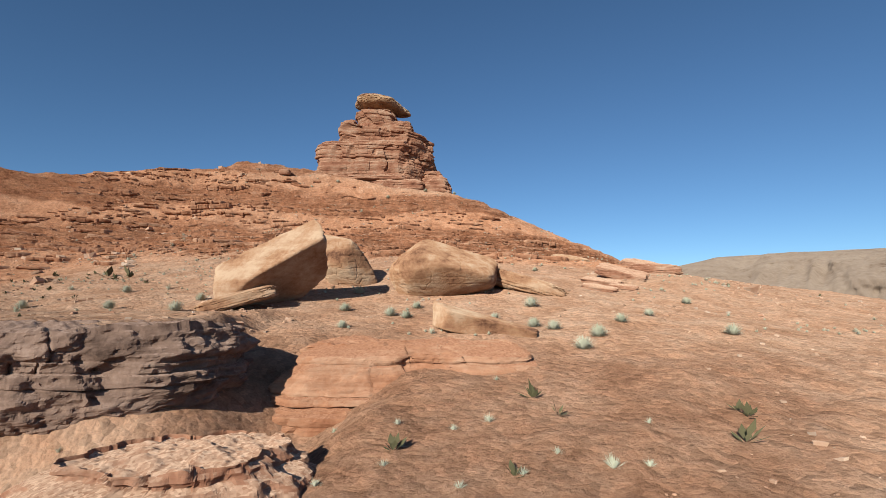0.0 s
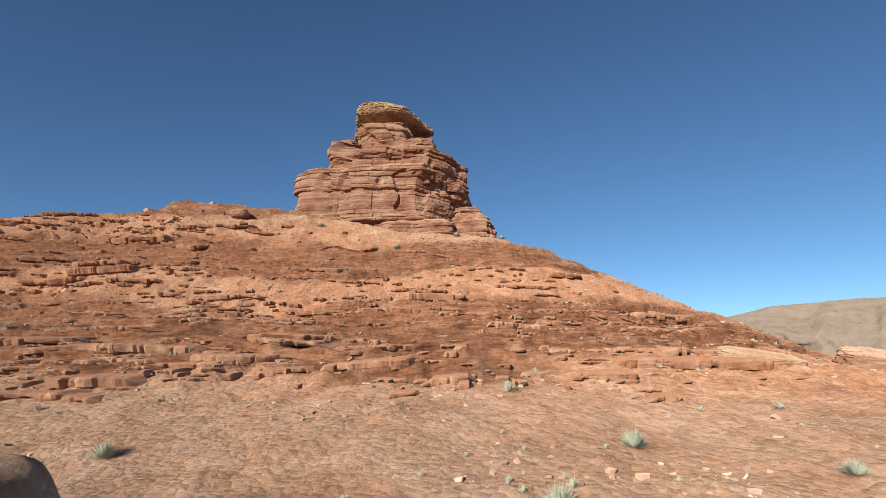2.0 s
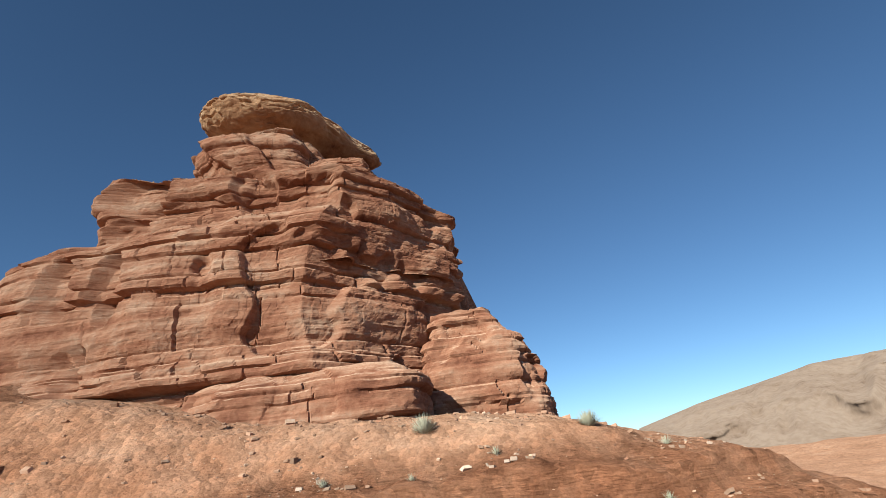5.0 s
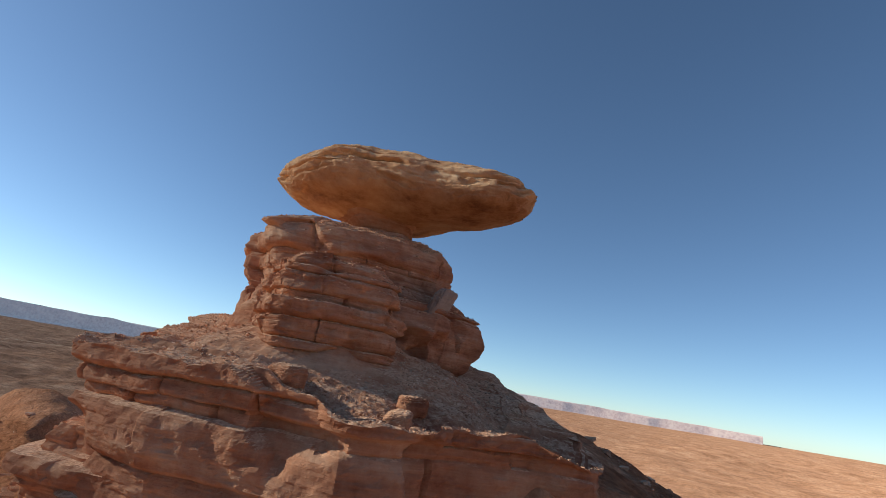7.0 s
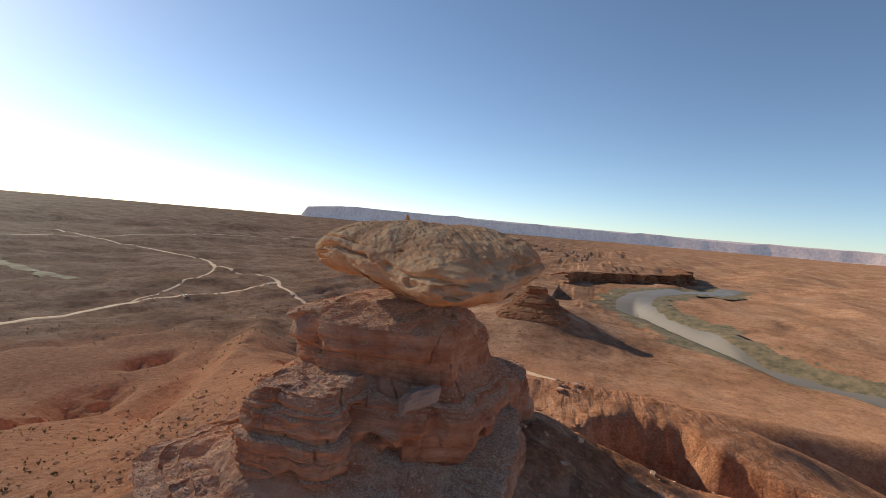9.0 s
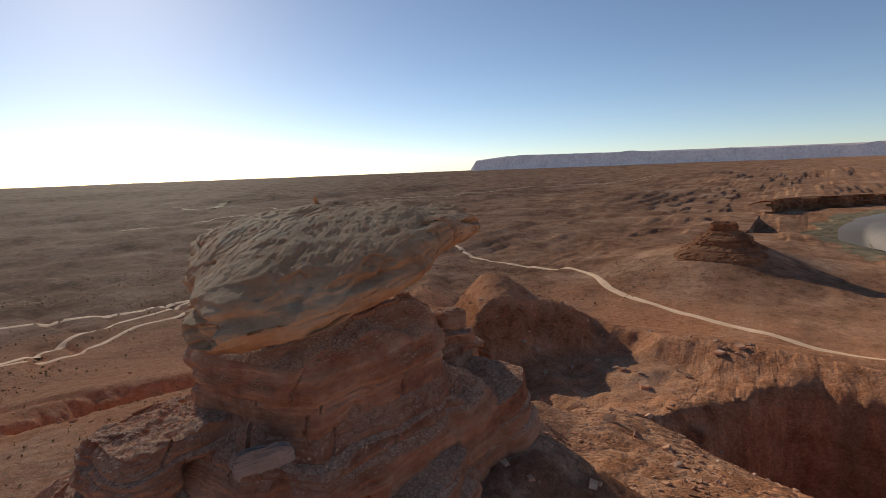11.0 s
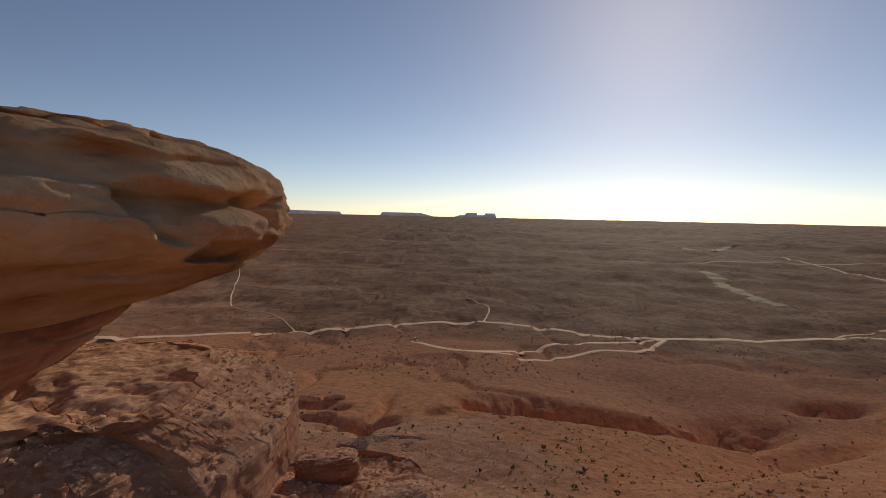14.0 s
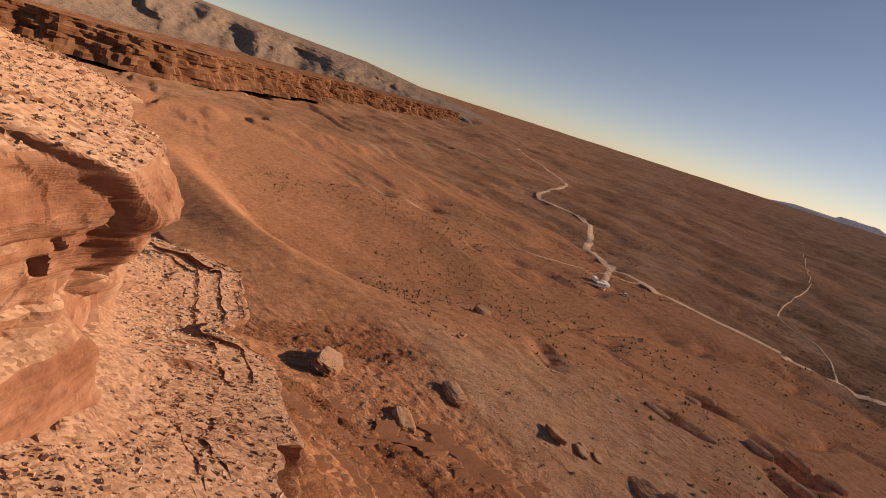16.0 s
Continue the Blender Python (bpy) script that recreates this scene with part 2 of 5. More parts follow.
M_CLIFF = node_material("low_red_cliff", [(0.42, (0.09, 0.036, 0.020)), (0.62, (0.20, 0.082, 0.042)), (0.9, (0.32, 0.16, 0.085))], 0.04, 0.4, band=0.35)


# ---- the ground ----
def fbm(x, y, z=0.0, octaves=4, lac=2.03, gain=0.5):
    """Value noise for arrays, about -1 to 1."""
    x, y, z = np.broadcast_arrays(np.asarray(x, float), np.asarray(y, float), np.asarray(z, float))
    out, amp, tot = np.zeros(x.shape), 1.0, 0.0
    for k in range(octaves):
        xi, yi, zi = np.floor(x), np.floor(y), np.floor(z)
        xf, yf, zf = x - xi, y - yi, z - zi
        u, v, w = (q * q * q * (q * (q * 6 - 15) + 10) for q in (xf, yf, zf))

        def cell(a, b, c):
            i = (xi + a).astype(np.int64) * 374761393 + (yi + b).astype(np.int64) * 668265263 + (zi + c).astype(np.int64) * 2147483647 + k * 1013904223
            i = (i ^ (i >> 13)) * 1274126177
            i = i ^ (i >> 16)
            return (i & 0xFFFF) / 32767.5 - 1.0

        lo = (cell(0, 0, 0) * (1 - u) + cell(1, 0, 0) * u) * (1 - v) + (cell(0, 1, 0) * (1 - u) + cell(1, 1, 0) * u) * v
        hi = (cell(0, 0, 1) * (1 - u) + cell(1, 0, 1) * u) * (1 - v) + (cell(0, 1, 1) * (1 - u) + cell(1, 1, 1) * u) * v
        out += amp * (lo * (1 - w) + hi * w)
        tot += amp
        amp *= gain
        x, y, z = x * lac + 17.3, y * lac + 5.7, z * lac + 9.1
    return out / tot


def smooth(a, b, v):
    q = np.clip((v - a) / (b - a), 0, 1)
    return q * q * (3 - 2 * q)


def bump(x, y, cx, cy, rx, ry, turn=0.0, power=2.0):
    c, s = math.cos(radians(turn)), math.sin(radians(turn))
    u, v = ((x - cx) * c + (y - cy) * s) / rx, (-(x - cx) * s + (y - cy) * c) / ry
    return np.exp(-((u * u + v * v) ** (power / 2)))


def terrain(x, y):
    x, y = np.asarray(x, float), np.asarray(y, float)
    far = np.hypot(x + 15, y - 125)
    z = -30 + 78 * smooth(900, 4600, far) + 3.0 * fbm(x / 240, y / 240, 3.1)
    # the apron that falls from the hill to the plain, south and east
    apron = np.interp(y, [-280, -200, -120, -60, -20, 0, 20, 40, 55, 75], [-30, -29, -22, -14, -8.2, -5.6, -3.0, 0.2, 2.2, 3.6])
    apron = apron - 0.07 * np.maximum(x - 10, 0) - 0.03 * np.maximum(-x - 20, 0)
    side = smooth(190, 60, np.abs(x - 5)) * smooth(240, 130, y)
    z = np.maximum(z, -34 + (apron + 34) * side)
    # the hill: crest height along x, and the profile from its foot to its crest
    crest = np.interp(x, [-250, -190, -160, -135, -118, -104, -95, -84, -73, -60, -45, -37, -28, -20, -12, -4, 3, 8, 13, 22, 32, 45, 70, 110, 170],
                      [-45, -5, 8, 18, 26, 31, 29, 27.5, 28, 31.5, 33.6, 32.4, 31.0, 29.3, 27.3, 26.6, 25.6, 24.5, 22.5, 18.5, 14.8, 9.5, 1, -12, -40])
    line = 113 + 0.06 * np.minimum(x + 30, 0) + 0.14 * np.maximum(x, 0) - 0.52 * np.maximum(-x - 52, 0)
    foot = 3.6 - 0.10 * np.maximum(np.abs(x) - 30, 0)
    run = line - y
    rise = np.interp(run, [-6, 0, 4, 10, 21, 33, 43, 53, 66, 80], [1.0, 0.97, 0.86, 0.66, 0.36, 0.24, 0.12, 0.04, 0.0, 0.0])
    hill = foot + (crest - foot) * rise
    k = smooth(75, 48, run)
    south = z * (1 - k) + np.maximum(hill, z) * k
    # behind the crest: high ground north of the rock, then scarps that face north
    edge = np.interp(x, [-170, -120, -100, -65, -50, -38, -20, 0, 25, 60], [95, 128, 150, 160, 156, 154, 158, 156, 150, 140]) + 8 * fbm(x / 20, y / 60, 6.1, 3)
    dome = 41.9 - 0.32 * np.maximum(x + 9, 0) - 2.6 * np.maximum(x + 3.0, 0) - 0.9 * np.maximum(-24 - x, 0) - 0.32 * np.maximum(y - 134, 0)
    rear = crest - 4.0 * smooth(-34, -46, x) * smooth(4, 16, -run) - 5.0 * smooth(-44, -60, x) * smooth(10, 45, -run)
    back = np.maximum(rear, rear + (dome - rear) * smooth(122.5, 127.5, y - 0.8 * np.maximum(x + 8, 0)))
    drop = smooth(0, 60 + 90 * smooth(-35, -60, x), y - edge)
    north = back * (1 - drop) + (-24) * drop
    # two steep bowls eaten into the plateau west of the rock, open to the north-east, their south-western walls in shade
    wob = fbm(x / 9, y / 9, 6.6, 4)
    for ox, oy, half, floor, reach in ((-88, 96, 25, 15.0, 30), (-80, 138, 16, 2.0, 30)):
        u = -0.87 * (x - ox) + 0.49 * (y - oy) + 4 * wob
        v = 0.49 * (x - ox) + 0.87 * (y - oy) + 4 * fbm(x / 8, y / 8, 2.2, 4)
        k = smooth(half + 5, half - 3, np.abs(u)) * smooth(-4, 7, v) * smooth(reach + 16, reach - 8, v)
        north = north * (1 - k) + (floor + 0.12 * v + 2.5 * fbm(x / 10, y / 10, 9.0, 4)) * k
    w = smooth(-2, 5, -run) * smooth(-185, -160, x) * smooth(85, 50, x)
    z = south * (1 - w) + np.maximum(north, z - 2) * w
    # a red butte on the western plain, and lower benches round it
    z = z + 16 * bump(x, y, -440, 95, 52, 44, 10, 1.6) + 9 * bump(x, y, -440, 80, 110, 80, 0, 3)
    # steep hollows whose southern walls lie in shade
    uneven = fbm(x / 5, y / 5, 4.0, 4)
    for hx, hy, rx, ry, deep, turn in ((-70, -38, 27, 15, 11.5, 4), (-98, -43, 15, 9, 6.5, 10), (-47, -34, 10, 8, 4.5, 0), (-130, -46, 25, 9, 7.0, 14), (-212, -88, 20, 9, 6.0, 8), (31, -1, 8, 3.5, 2.6, 20), (14, -27, 14, 5, 4.6, -25), (-7, -4, 11, 4.5, 4.4, 25),
                                       (5, -8, 8, 3, 2.6, -20), (43, -36, 8, 4, 2.6, 10), (-30, -20, 9, 4, 2.4, 40), (-150, -60, 26, 12, 6, 15), (-190, 20, 26, 14, 6, 30), (60, 20, 10, 4, 2.2, -30)):
        z = z - deep * bump(x, y, hx, hy, rx, ry, turn, 3.2) * (0.85 + 0.7 * uneven)
    # the river's bed
    cx = np.interp(y, [150, 205, 240, 273, 360, 430, 620, 900, 1500], [-790, -690, -570, -465, -390, -370, -345, -330, -350])
    z = np.where((y > 90) & (x < -250), z - 16 * np.exp(-(((x - cx) / 55) ** 2)), z)
    return z


def relief(x, y):
    """The ground with its ledges, gullies and roughness."""
    z = terrain(x, y)
    near = np.exp(-((np.maximum(np.hypot(x + 8, y - 80) - 95, 0) / 60) ** 2))
    slope = smooth(64, 75, y) * smooth(-130, -90, x) * smooth(75, 45, x) * smooth(124, 108, y)
    back = smooth(122, 132, y) * smooth(190, 160, y) * smooth(-170, -140, x) * smooth(70, 40, x)
    slope = slope + 0.35 * smooth(30, 22, y) * smooth(2, 10, y) * smooth(-12, -4, x) * smooth(40, 20, x)
    band = slope * smooth(-0.55, 0.15, np.sin(z * 0.55 + 1.6 + 1.6 * fbm(x / 22, y / 30, 2.0, 2)) + 0.9 * fbm(x / 9, y / 9, 3.3, 3))
    step = z / 1.6 + 0.9 * fbm(x / 11, y / 8, 1.7, 3) + 0.30 * fbm(x / 3.5, y / 3.5, 5.0, 3)
    frac = step - np.floor(step)
    stair = np.where(frac < 0.68, 0.25 * frac / 0.68, 0.25 + 0.75 * (frac - 0.68) / 0.32) - frac
    z = z + 1.6 * band * stair + 0.18 * band * fbm(x / 0.9, y / 0.9, 3.0, 2)
    over = band * np.exp(-(((frac - 0.98) / 0.10) ** 2)) + band * np.exp(-(((frac + 0.02) / 0.06) ** 2)) * 0.8
    lump = np.abs(fbm(x / 2.6, y / 2.6, 6.6, 4))
    z = z + (0.35 + 0.65 * fbm(x / 17, y / 17, 3.0, 2)) * (slope + 0.8 * back) * (0.9 * lump - 0.25)
    z = z + near * (0.45 * fbm(x / 7, y / 7, 0.3, 4) + (0.10 + 0.22 * slope) * fbm(x / 1.1, y / 1.1, 2.2, 3))
    # gullies of the apron and the plain
    gul = np.abs(fbm(x / 70 + 3.1, y / 95, 8.8, 4))
    z = z - (1 - 0.75 * near) * 2.6 * np.exp(-((gul / 0.06) ** 2)) * smooth(25, -30, y) * smooth(900, 300, np.hypot(x, y))
    z = z + (1 - near) * (2.4 * fbm(x / 60, y / 60, 7.7, 4) - 3.0 * np.abs(fbm(x / 150, y / 90, 8.8, 4)))
    # low scarps that step across the far plain
    far = np.hypot(x + 15, y - 125)
    st = 5 * fbm(x / 420, y / 250, 4.4, 5)
    sf = st - np.floor(st)
    cx = np.interp(y, [150, 205, 240, 273, 360, 430, 620, 900, 1500], [-790, -690, -570, -465, -390, -370, -345, -330, -350])
    away = 1 - smooth(90, 170, y) * np.exp(-(((x - cx) / 170) ** 2))
    z = z + 2.6 * away * smooth(260, 620, far) * smooth(3400, 1800, far) * (np.floor(st) + smooth(0.78, 1.0, sf)) * (1 + far / 1800)
    # the bank that the mudstone ledge holds up
    bank = smooth(-10.2, -12, x) * smooth(16.4, 18.0, y) * smooth(48, 32, y) * smooth(-70, -40, x)
    z = np.maximum(z, z * (1 - bank) + bank * (-0.65 + 0.02 * (y - 20) + 0.25 * fbm(x / 3, y / 3, 1.0, 3)))
    z = z - 4.0 * bump(x, y, -16, 12.2, 9.5, 4.2, 6, 4)
    # a dry wash beside the start of the flight
    wash = np.abs(x + 6.2 - 0.10 * (y - 20) + 0.8 * np.sin(y / 5))
    z = z - 2.6 * np.exp(-((wash / 2.4) ** 2)) * smooth(28, 18, y) * smooth(-60, -30, y)
    return z, 0.9 * over * np.clip(slope, 0, 1), np.clip(band + 0.6 * back * smooth(0.0, 0.3, lump), 0, 1)


def spread(lo, hi, step, reach, growth):
    """Grid lines: even between lo and hi, then ever wider to reach."""
    core = list(np.arange(lo, hi + 1e-6, step))
    up, d = [core[-1]], step
    while up[-1] < reach:
        d *= growth
        up.append(up[-1] + d)
    down, d = [core[0]], step
    while down[-1] > -reach:
        d *= growth
        down.append(down[-1] - d)
    return np.array(down[:0:-1] + core + up[1:])


def grid_mesh(name, X, Y, Z, material, smooth_shade=True):
    rows, cols = X.shape
    co = np.stack([X, Y, Z], -1).reshape(-1, 3)
    i = np.arange(rows * cols).reshape(rows, cols)
    quads = np.stack([i[:-1, :-1], i[:-1, 1:], i[1:, 1:], i[1:, :-1]], -1).reshape(-1, 4)
    me = bpy.data.meshes.new(name)
    me.from_pydata(co.tolist(), [], quads.tolist())
    me.materials.append(material)
    if smooth_shade:
        me.polygons.foreach_set("use_smooth", [True] * len(me.polygons))
    me.update()
    return me


gx, gy = spread(-58, 42, 0.27, 4700, 1.028), spread(0, 142, 0.27, 4700, 1.028)
GX, GY = np.meshgrid(gx, gy)
GZ, OVER, BAND = relief(GX, GY)
ground_me = grid_mesh("ground", GX, GY - OVER, GZ, M_EARTH)



def cover_weights(x, y, z):
    """What lies on the ground: red earth on the hill, pale sand at its foot, dark scrub on the plain."""
    n1, n2 = fbm(x / 30, y / 30, 1.5, 4), fbm(x / 160, y / 160, 2.5, 4)
    core = smooth(80, 30, np.abs(x - 2)) * smooth(88, 58, y + 12 * n1) * smooth(-35, 15, y)
    pale = smooth(0.0, 0.6, 0.75 * core + 0.4 * smooth(104, 117, y) * smooth(40, 10, x) * smooth(150, 130, y) + 0.75 * smooth(150, 300, y) + 0.5 * n1 - 0.12)
    away = np.hypot((x + 10) * 0.8, y - 40)
    scrub = smooth(-0.2, 0.3, smooth(120, 330, away - 230 * smooth(20, 140, x) * smooth(-260, -160, y)) - 0.42 + 0.75 * n2 + 0.3 * n1)
    scrub = np.maximum(scrub * 0.85, smooth(500, 1200, away) * 0.9) * (1 - 0.3 * smooth(90, 330, y)) * (1 - 0.25 * smooth(60, 300, x))
    scrub = scrub * (1 - 0.6 * smooth(-20, 60, y) * smooth(-30, -70, x) * smooth(-420, -220, x))
    return np.stack([BAND * 0.85, pale * (1 - scrub), scrub, np.ones_like(x)], -1)


layer = ground_me.color_attributes.new("cover", "FLOAT_COLOR", "POINT")
layer.data.foreach_set("color", cover_weights(GX, GY, GZ).astype(np.float32).ravel())
ground = tagged(new("ground", ground_me), "red desert ground with ledges, rubble and dry scrub", "ground", kind="structure")


def mesh_z(x, y):
    """The height of the ground's mesh at arrays of places."""
    x, y = np.asarray(x, float), np.asarray(y, float)
    i = np.clip(np.searchsorted(gx, x) - 1, 0, len(gx) - 2)
    j = np.clip(np.searchsorted(gy, y) - 1, 0, len(gy) - 2)
    u, v = (x - gx[i]) / (gx[i + 1] - gx[i]), (y - gy[j]) / (gy[j + 1] - gy[j])
    return (GZ[j, i] * (1 - u) + GZ[j, i + 1] * u) * (1 - v) + (GZ[j + 1, i] * (1 - u) + GZ[j + 1, i + 1] * u) * v


def ground_at(x, y):
    return float(mesh_z(x, y))


# ---- rocks ----
def strata_rock(name, centre, levels, material, seed=0, rings=150, spokes=560, layer=1.3, ledge=0.5, crack=0.35, rough=0.12, square=3.2, block=2.6, top=None, faces=(), hollows=()):
    """A layered crag. levels: height, offset x and y, half lengths x and y; the outline is a rounded box cut into beds and blocks.
    top: a function of x and y that the surface never rises above."""
    zs = np.array([q[0] for q in levels], float)
    lev = np.array([q[1:] for q in levels], float)
    h = np.linspace(zs[0], zs[-1], rings)
    par = np.stack([np.interp(h, zs, lev[:, k]) for k in range(4)], -1)
    ang = np.linspace(0, 2 * math.pi, spokes + 1)
    A, H = np.meshgrid(ang, h)
    a, b = par[:, 2:3], par[:, 3:4]
    ca, sa = np.cos(A), np.sin(A)
    r = (np.abs(ca / a) ** square + np.abs(sa / b) ** square) ** (-1 / square)
    for way, far in faces:
        c = np.cos(A - radians(way))
        r = np.where(c > 0.05, np.minimum(r, far * (0.5 + 0.5 * a / a[0, 0]) / np.maximum(c, 0.05)), r)
    px, py = r * ca, r * sa
    s = seed * 13.7
    # beds of uneven thickness, each set in or out
    g = np.random.default_rng(seed + 100)
    cuts = [zs[0] - 1.0]
    while cuts[-1] < zs[-1] + 2:
        cuts.append(cuts[-1] + layer * float(np.clip(g.lognormal(-0.35, 0.75), 0.16, 2.4)))
    cuts = np.array(cuts)
    thick = np.diff(cuts)
    hh = H + 0.16 * fbm(px / 8 + s, py / 8, 0.5, 3) + 0.05 * px * math.sin(s) * 0.3
    cell = np.clip(np.searchsorted(cuts, hh) - 1, 0, len(thick) - 1)
    T = thick[cell]
    saw = np.clip((hh - cuts[cell]) / T, 0, 1)
    soft = np.where(T < 0.45 * layer, -0.55, 0.25) + 0.5 * g.normal(size=len(thick))[cell]
    soft = soft + 0.8 * fbm(cell * 3.71 + s, px / 6, py / 6, 2)
    # blocks along each bed, thicker beds in longer blocks, most joints closed
    arc = np.arctan2(sa * b, ca * a) * (a + b) / 2
    arc = arc + 0.7 * fbm(px / 2.5 + s, py / 2.5, cell * 2.3, 2)
    bw = block * (0.45 + 0.8 * T / layer)
    q = arc / bw + cell * 0.37
    qc = np.floor(q)
    qs = q - qc
    shift = fbm(qc * 3.3 + cell * 17.1 + s, cell * 5.7, 0.5, 1)
    open_joint = (fbm(qc * 7.9 + cell * 3.1 + s, 0.4, 0.5, 1) > 0.15)
    joint = np.exp(-((np.minimum(qs, 1 - qs) * bw / 0.10) ** 2)) * open_joint
    round_off = 1 - np.abs(2 * saw - 1) ** 9
    edge = ledge * (0.75 * soft + 0.5 * shift) * (0.35 + 0.65 * round_off) - 0.7 * ledge * (1 - round_off) - 0.6 * ledge * joint
    # thin laminae
    fine = hh / (layer * 0.17)
    fc = np.floor(fine)
    edge = edge + 0.16 * ledge * fbm(fc * 5.3 + s, px / 2.5, py / 2.5, 2)
    # hollows with sharp lips, and ribs
    cr = fbm(px / 4.2 + s, py / 4.2, H / 3.6, 3)
    cr = 0.72 * cr + 0.28 * np.floor(cr * 5 + 0.5 * fbm(px / 0.9, py / 0.9, H / 0.9 + s, 2)) / 5
    edge = edge + 1.9 * crack * cr - 1.5 * crack * smooth(0.12, 0.22, -cr)
    for hx, hy, hz, wide, tall, deep in hollows:
        d2 = ((centre[0] + px - hx) / wide) ** 2 + ((centre[1] + py - hy) / wide) ** 2 + ((H - hz) / tall) ** 2
        edge = edge - deep * smooth(1.25, 0.75, d2)
    edge = edge + rough * fbm(px / 0.6 + s, py / 0.6, H / 0.3, 3) + 0.6 * rough * np.abs(fbm(px / 1.6 + s, py / 1.6, H / 0.9, 3))
    k = (r + edge) / r
    px, py = px * k, py * k
    X = centre[0] + par[:, 0:1] + px
    Y = centre[1] + par[:, 1:2] + py
    Z = H + 0.10 * fbm(px / 1.5, py / 1.5, H, 2)
    # the top: rings that shrink to the middle
    tops = []
    cx, cy = X[-1].mean(), Y[-1].mean()
    for k2 in np.linspace(0.99, 0.0, 70):
        x2, y2 = cx + (X[-1] - cx) * k2, cy + (Y[-1] - cy) * k2
        z2 = Z[-1].mean() + 0.30 * fbm(x2 / 2.2, y2 / 2.2, s, 4) + 0.6 * fbm(x2 / 3.0 + s, y2 / 3.0, 1.0, 4) * ledge + 0.12 * fbm(x2 / 0.35, y2 / 0.35, s, 2)
        tops.append((x2, y2, z2))
    X, Y, Z = (np.concatenate([w, np.stack([t2[n] for t2 in tops])]) for n, w in enumerate((X, Y, Z)))
    if top:
        lid = top(X, Y) + 0.14 * fbm(X / 1.4 + s, Y / 1.4, 2.0, 4) + 0.28 * fbm(X / 3.5 + s, Y / 3.5, 4.0, 4) + 0.05 * fbm(X / 0.35, Y / 0.35, s, 2)
        # beds that the slope of the top cuts off end inside it
        k3 = 1 - 0.10 * np.clip(Z - lid, 0, 2.5)
        X, Y, Z = cx + (X - cx) * k3, cy + (Y - cy) * k3, np.minimum(Z, lid)
    return grid_mesh(name, X, Y, Z, material, False)


butte = tagged(new("rock_butte"), "layered red sandstone butte carrying a balanced hat-shaped boulder", "rock")


def piece(name, me, thing, label=""):
    ob = new(name, me)
    ob.parent = thing
    if label:
        ob["label"] = label
    return ob


def shoulder(x, y):
    """The tops of the upper beds: a terrace that falls to the east and to the south."""
    return 42.9 + 0.17 * np.maximum(-13 - x, 0) - 0.32 * np.maximum(x + 9, 0) - 0.22 * np.maximum(122 - y, 0) - 0.3 * np.maximum(y - 131, 0) * smooth(-14, -8, x) + 1.3 * bump(x, y, -9.5, 124.5, 5, 5)


piece("lower_tier", strata_rock("lower_tier", (-16.5, 125, 0), [
    (17, 0, 0, 13.8, 8.4), (27, 0, 0, 14.2, 8.7), (28.8, 0, 0, 13.4, 8.0), (29.6, 0, 0, 14.5, 9.0), (31.2, 0, 0, 13.9, 8.5), (32.5, 0, 0, 14.4, 9.0), (35, 0, 0, 14.3, 8.9), (38.2, 0.1, 0.2, 14.0, 8.5), (39.3, 0.3, 0.5, 13.2, 7.8)],
    M_ROCK, 1, rings=220, spokes=760, ledge=0.42, crack=0.36, square=6.0, layer=1.05, block=3.6, faces=[(-38, 10.4)], hollows=[(-25.0, 116.0, 36.0, 1.3, 2.0, 1.1), (-21.5, 116.0, 35.6, 1.0, 2.3, 0.9), (-30.0, 119.0, 33.5, 2.0, 1.4, 0.8)]), butte)
piece("base_ledge", strata_rock("base_ledge", (-10.6, 118.2, 0), [
    (20, 0, 0, 4.6, 2.0), (25.6, 0, 0, 4.6, 2.0), (26.3, 0, 0, 4.9, 2.3), (26.8, 0, 0, 6.2, 4.0), (28.6, 0, 0, 6.0, 3.8), (29.4, 0, 0.4, 5.2, 3.0)],
    M_ROCK, 21, rings=90, spokes=360, ledge=0.3, crack=0.25, square=4.0, layer=0.9, block=2.6), butte)
piece("upper_tier", strata_rock("upper_tier", (-13.9, 125.5, 0), [
    (36, 0, 0, 10.6, 7.4), (38.6, 0, 0, 10.8, 7.3), (39.4, 0, 0, 11.4, 7.9), (42, 0, 0, 11.5, 8.0), (43.6, 0, 0, 11.4, 7.8), (46.2, 0, 0, 11.0, 7.4)],
    M_ROCK, 2, rings=160, spokes=720, ledge=0.42, crack=0.36, square=8, layer=1.1, block=3.6, top=shoulder, faces=[(-38, 8.9)], hollows=[(-21.8, 118.0, 42.4, 2.4, 1.5, 2.0), (-23.0, 118.0, 40.0, 1.4, 0.8, 0.9), (-14.0, 117.8, 41.5, 1.4, 2.0, 0.6)]), butte)
def column_top(x, y):
    """The column's top falls to the east and to the south."""
    return 49.4 - 0.4 * np.maximum(x + 14.5, 0) - 0.12 * np.maximum(123.5 - y, 0)


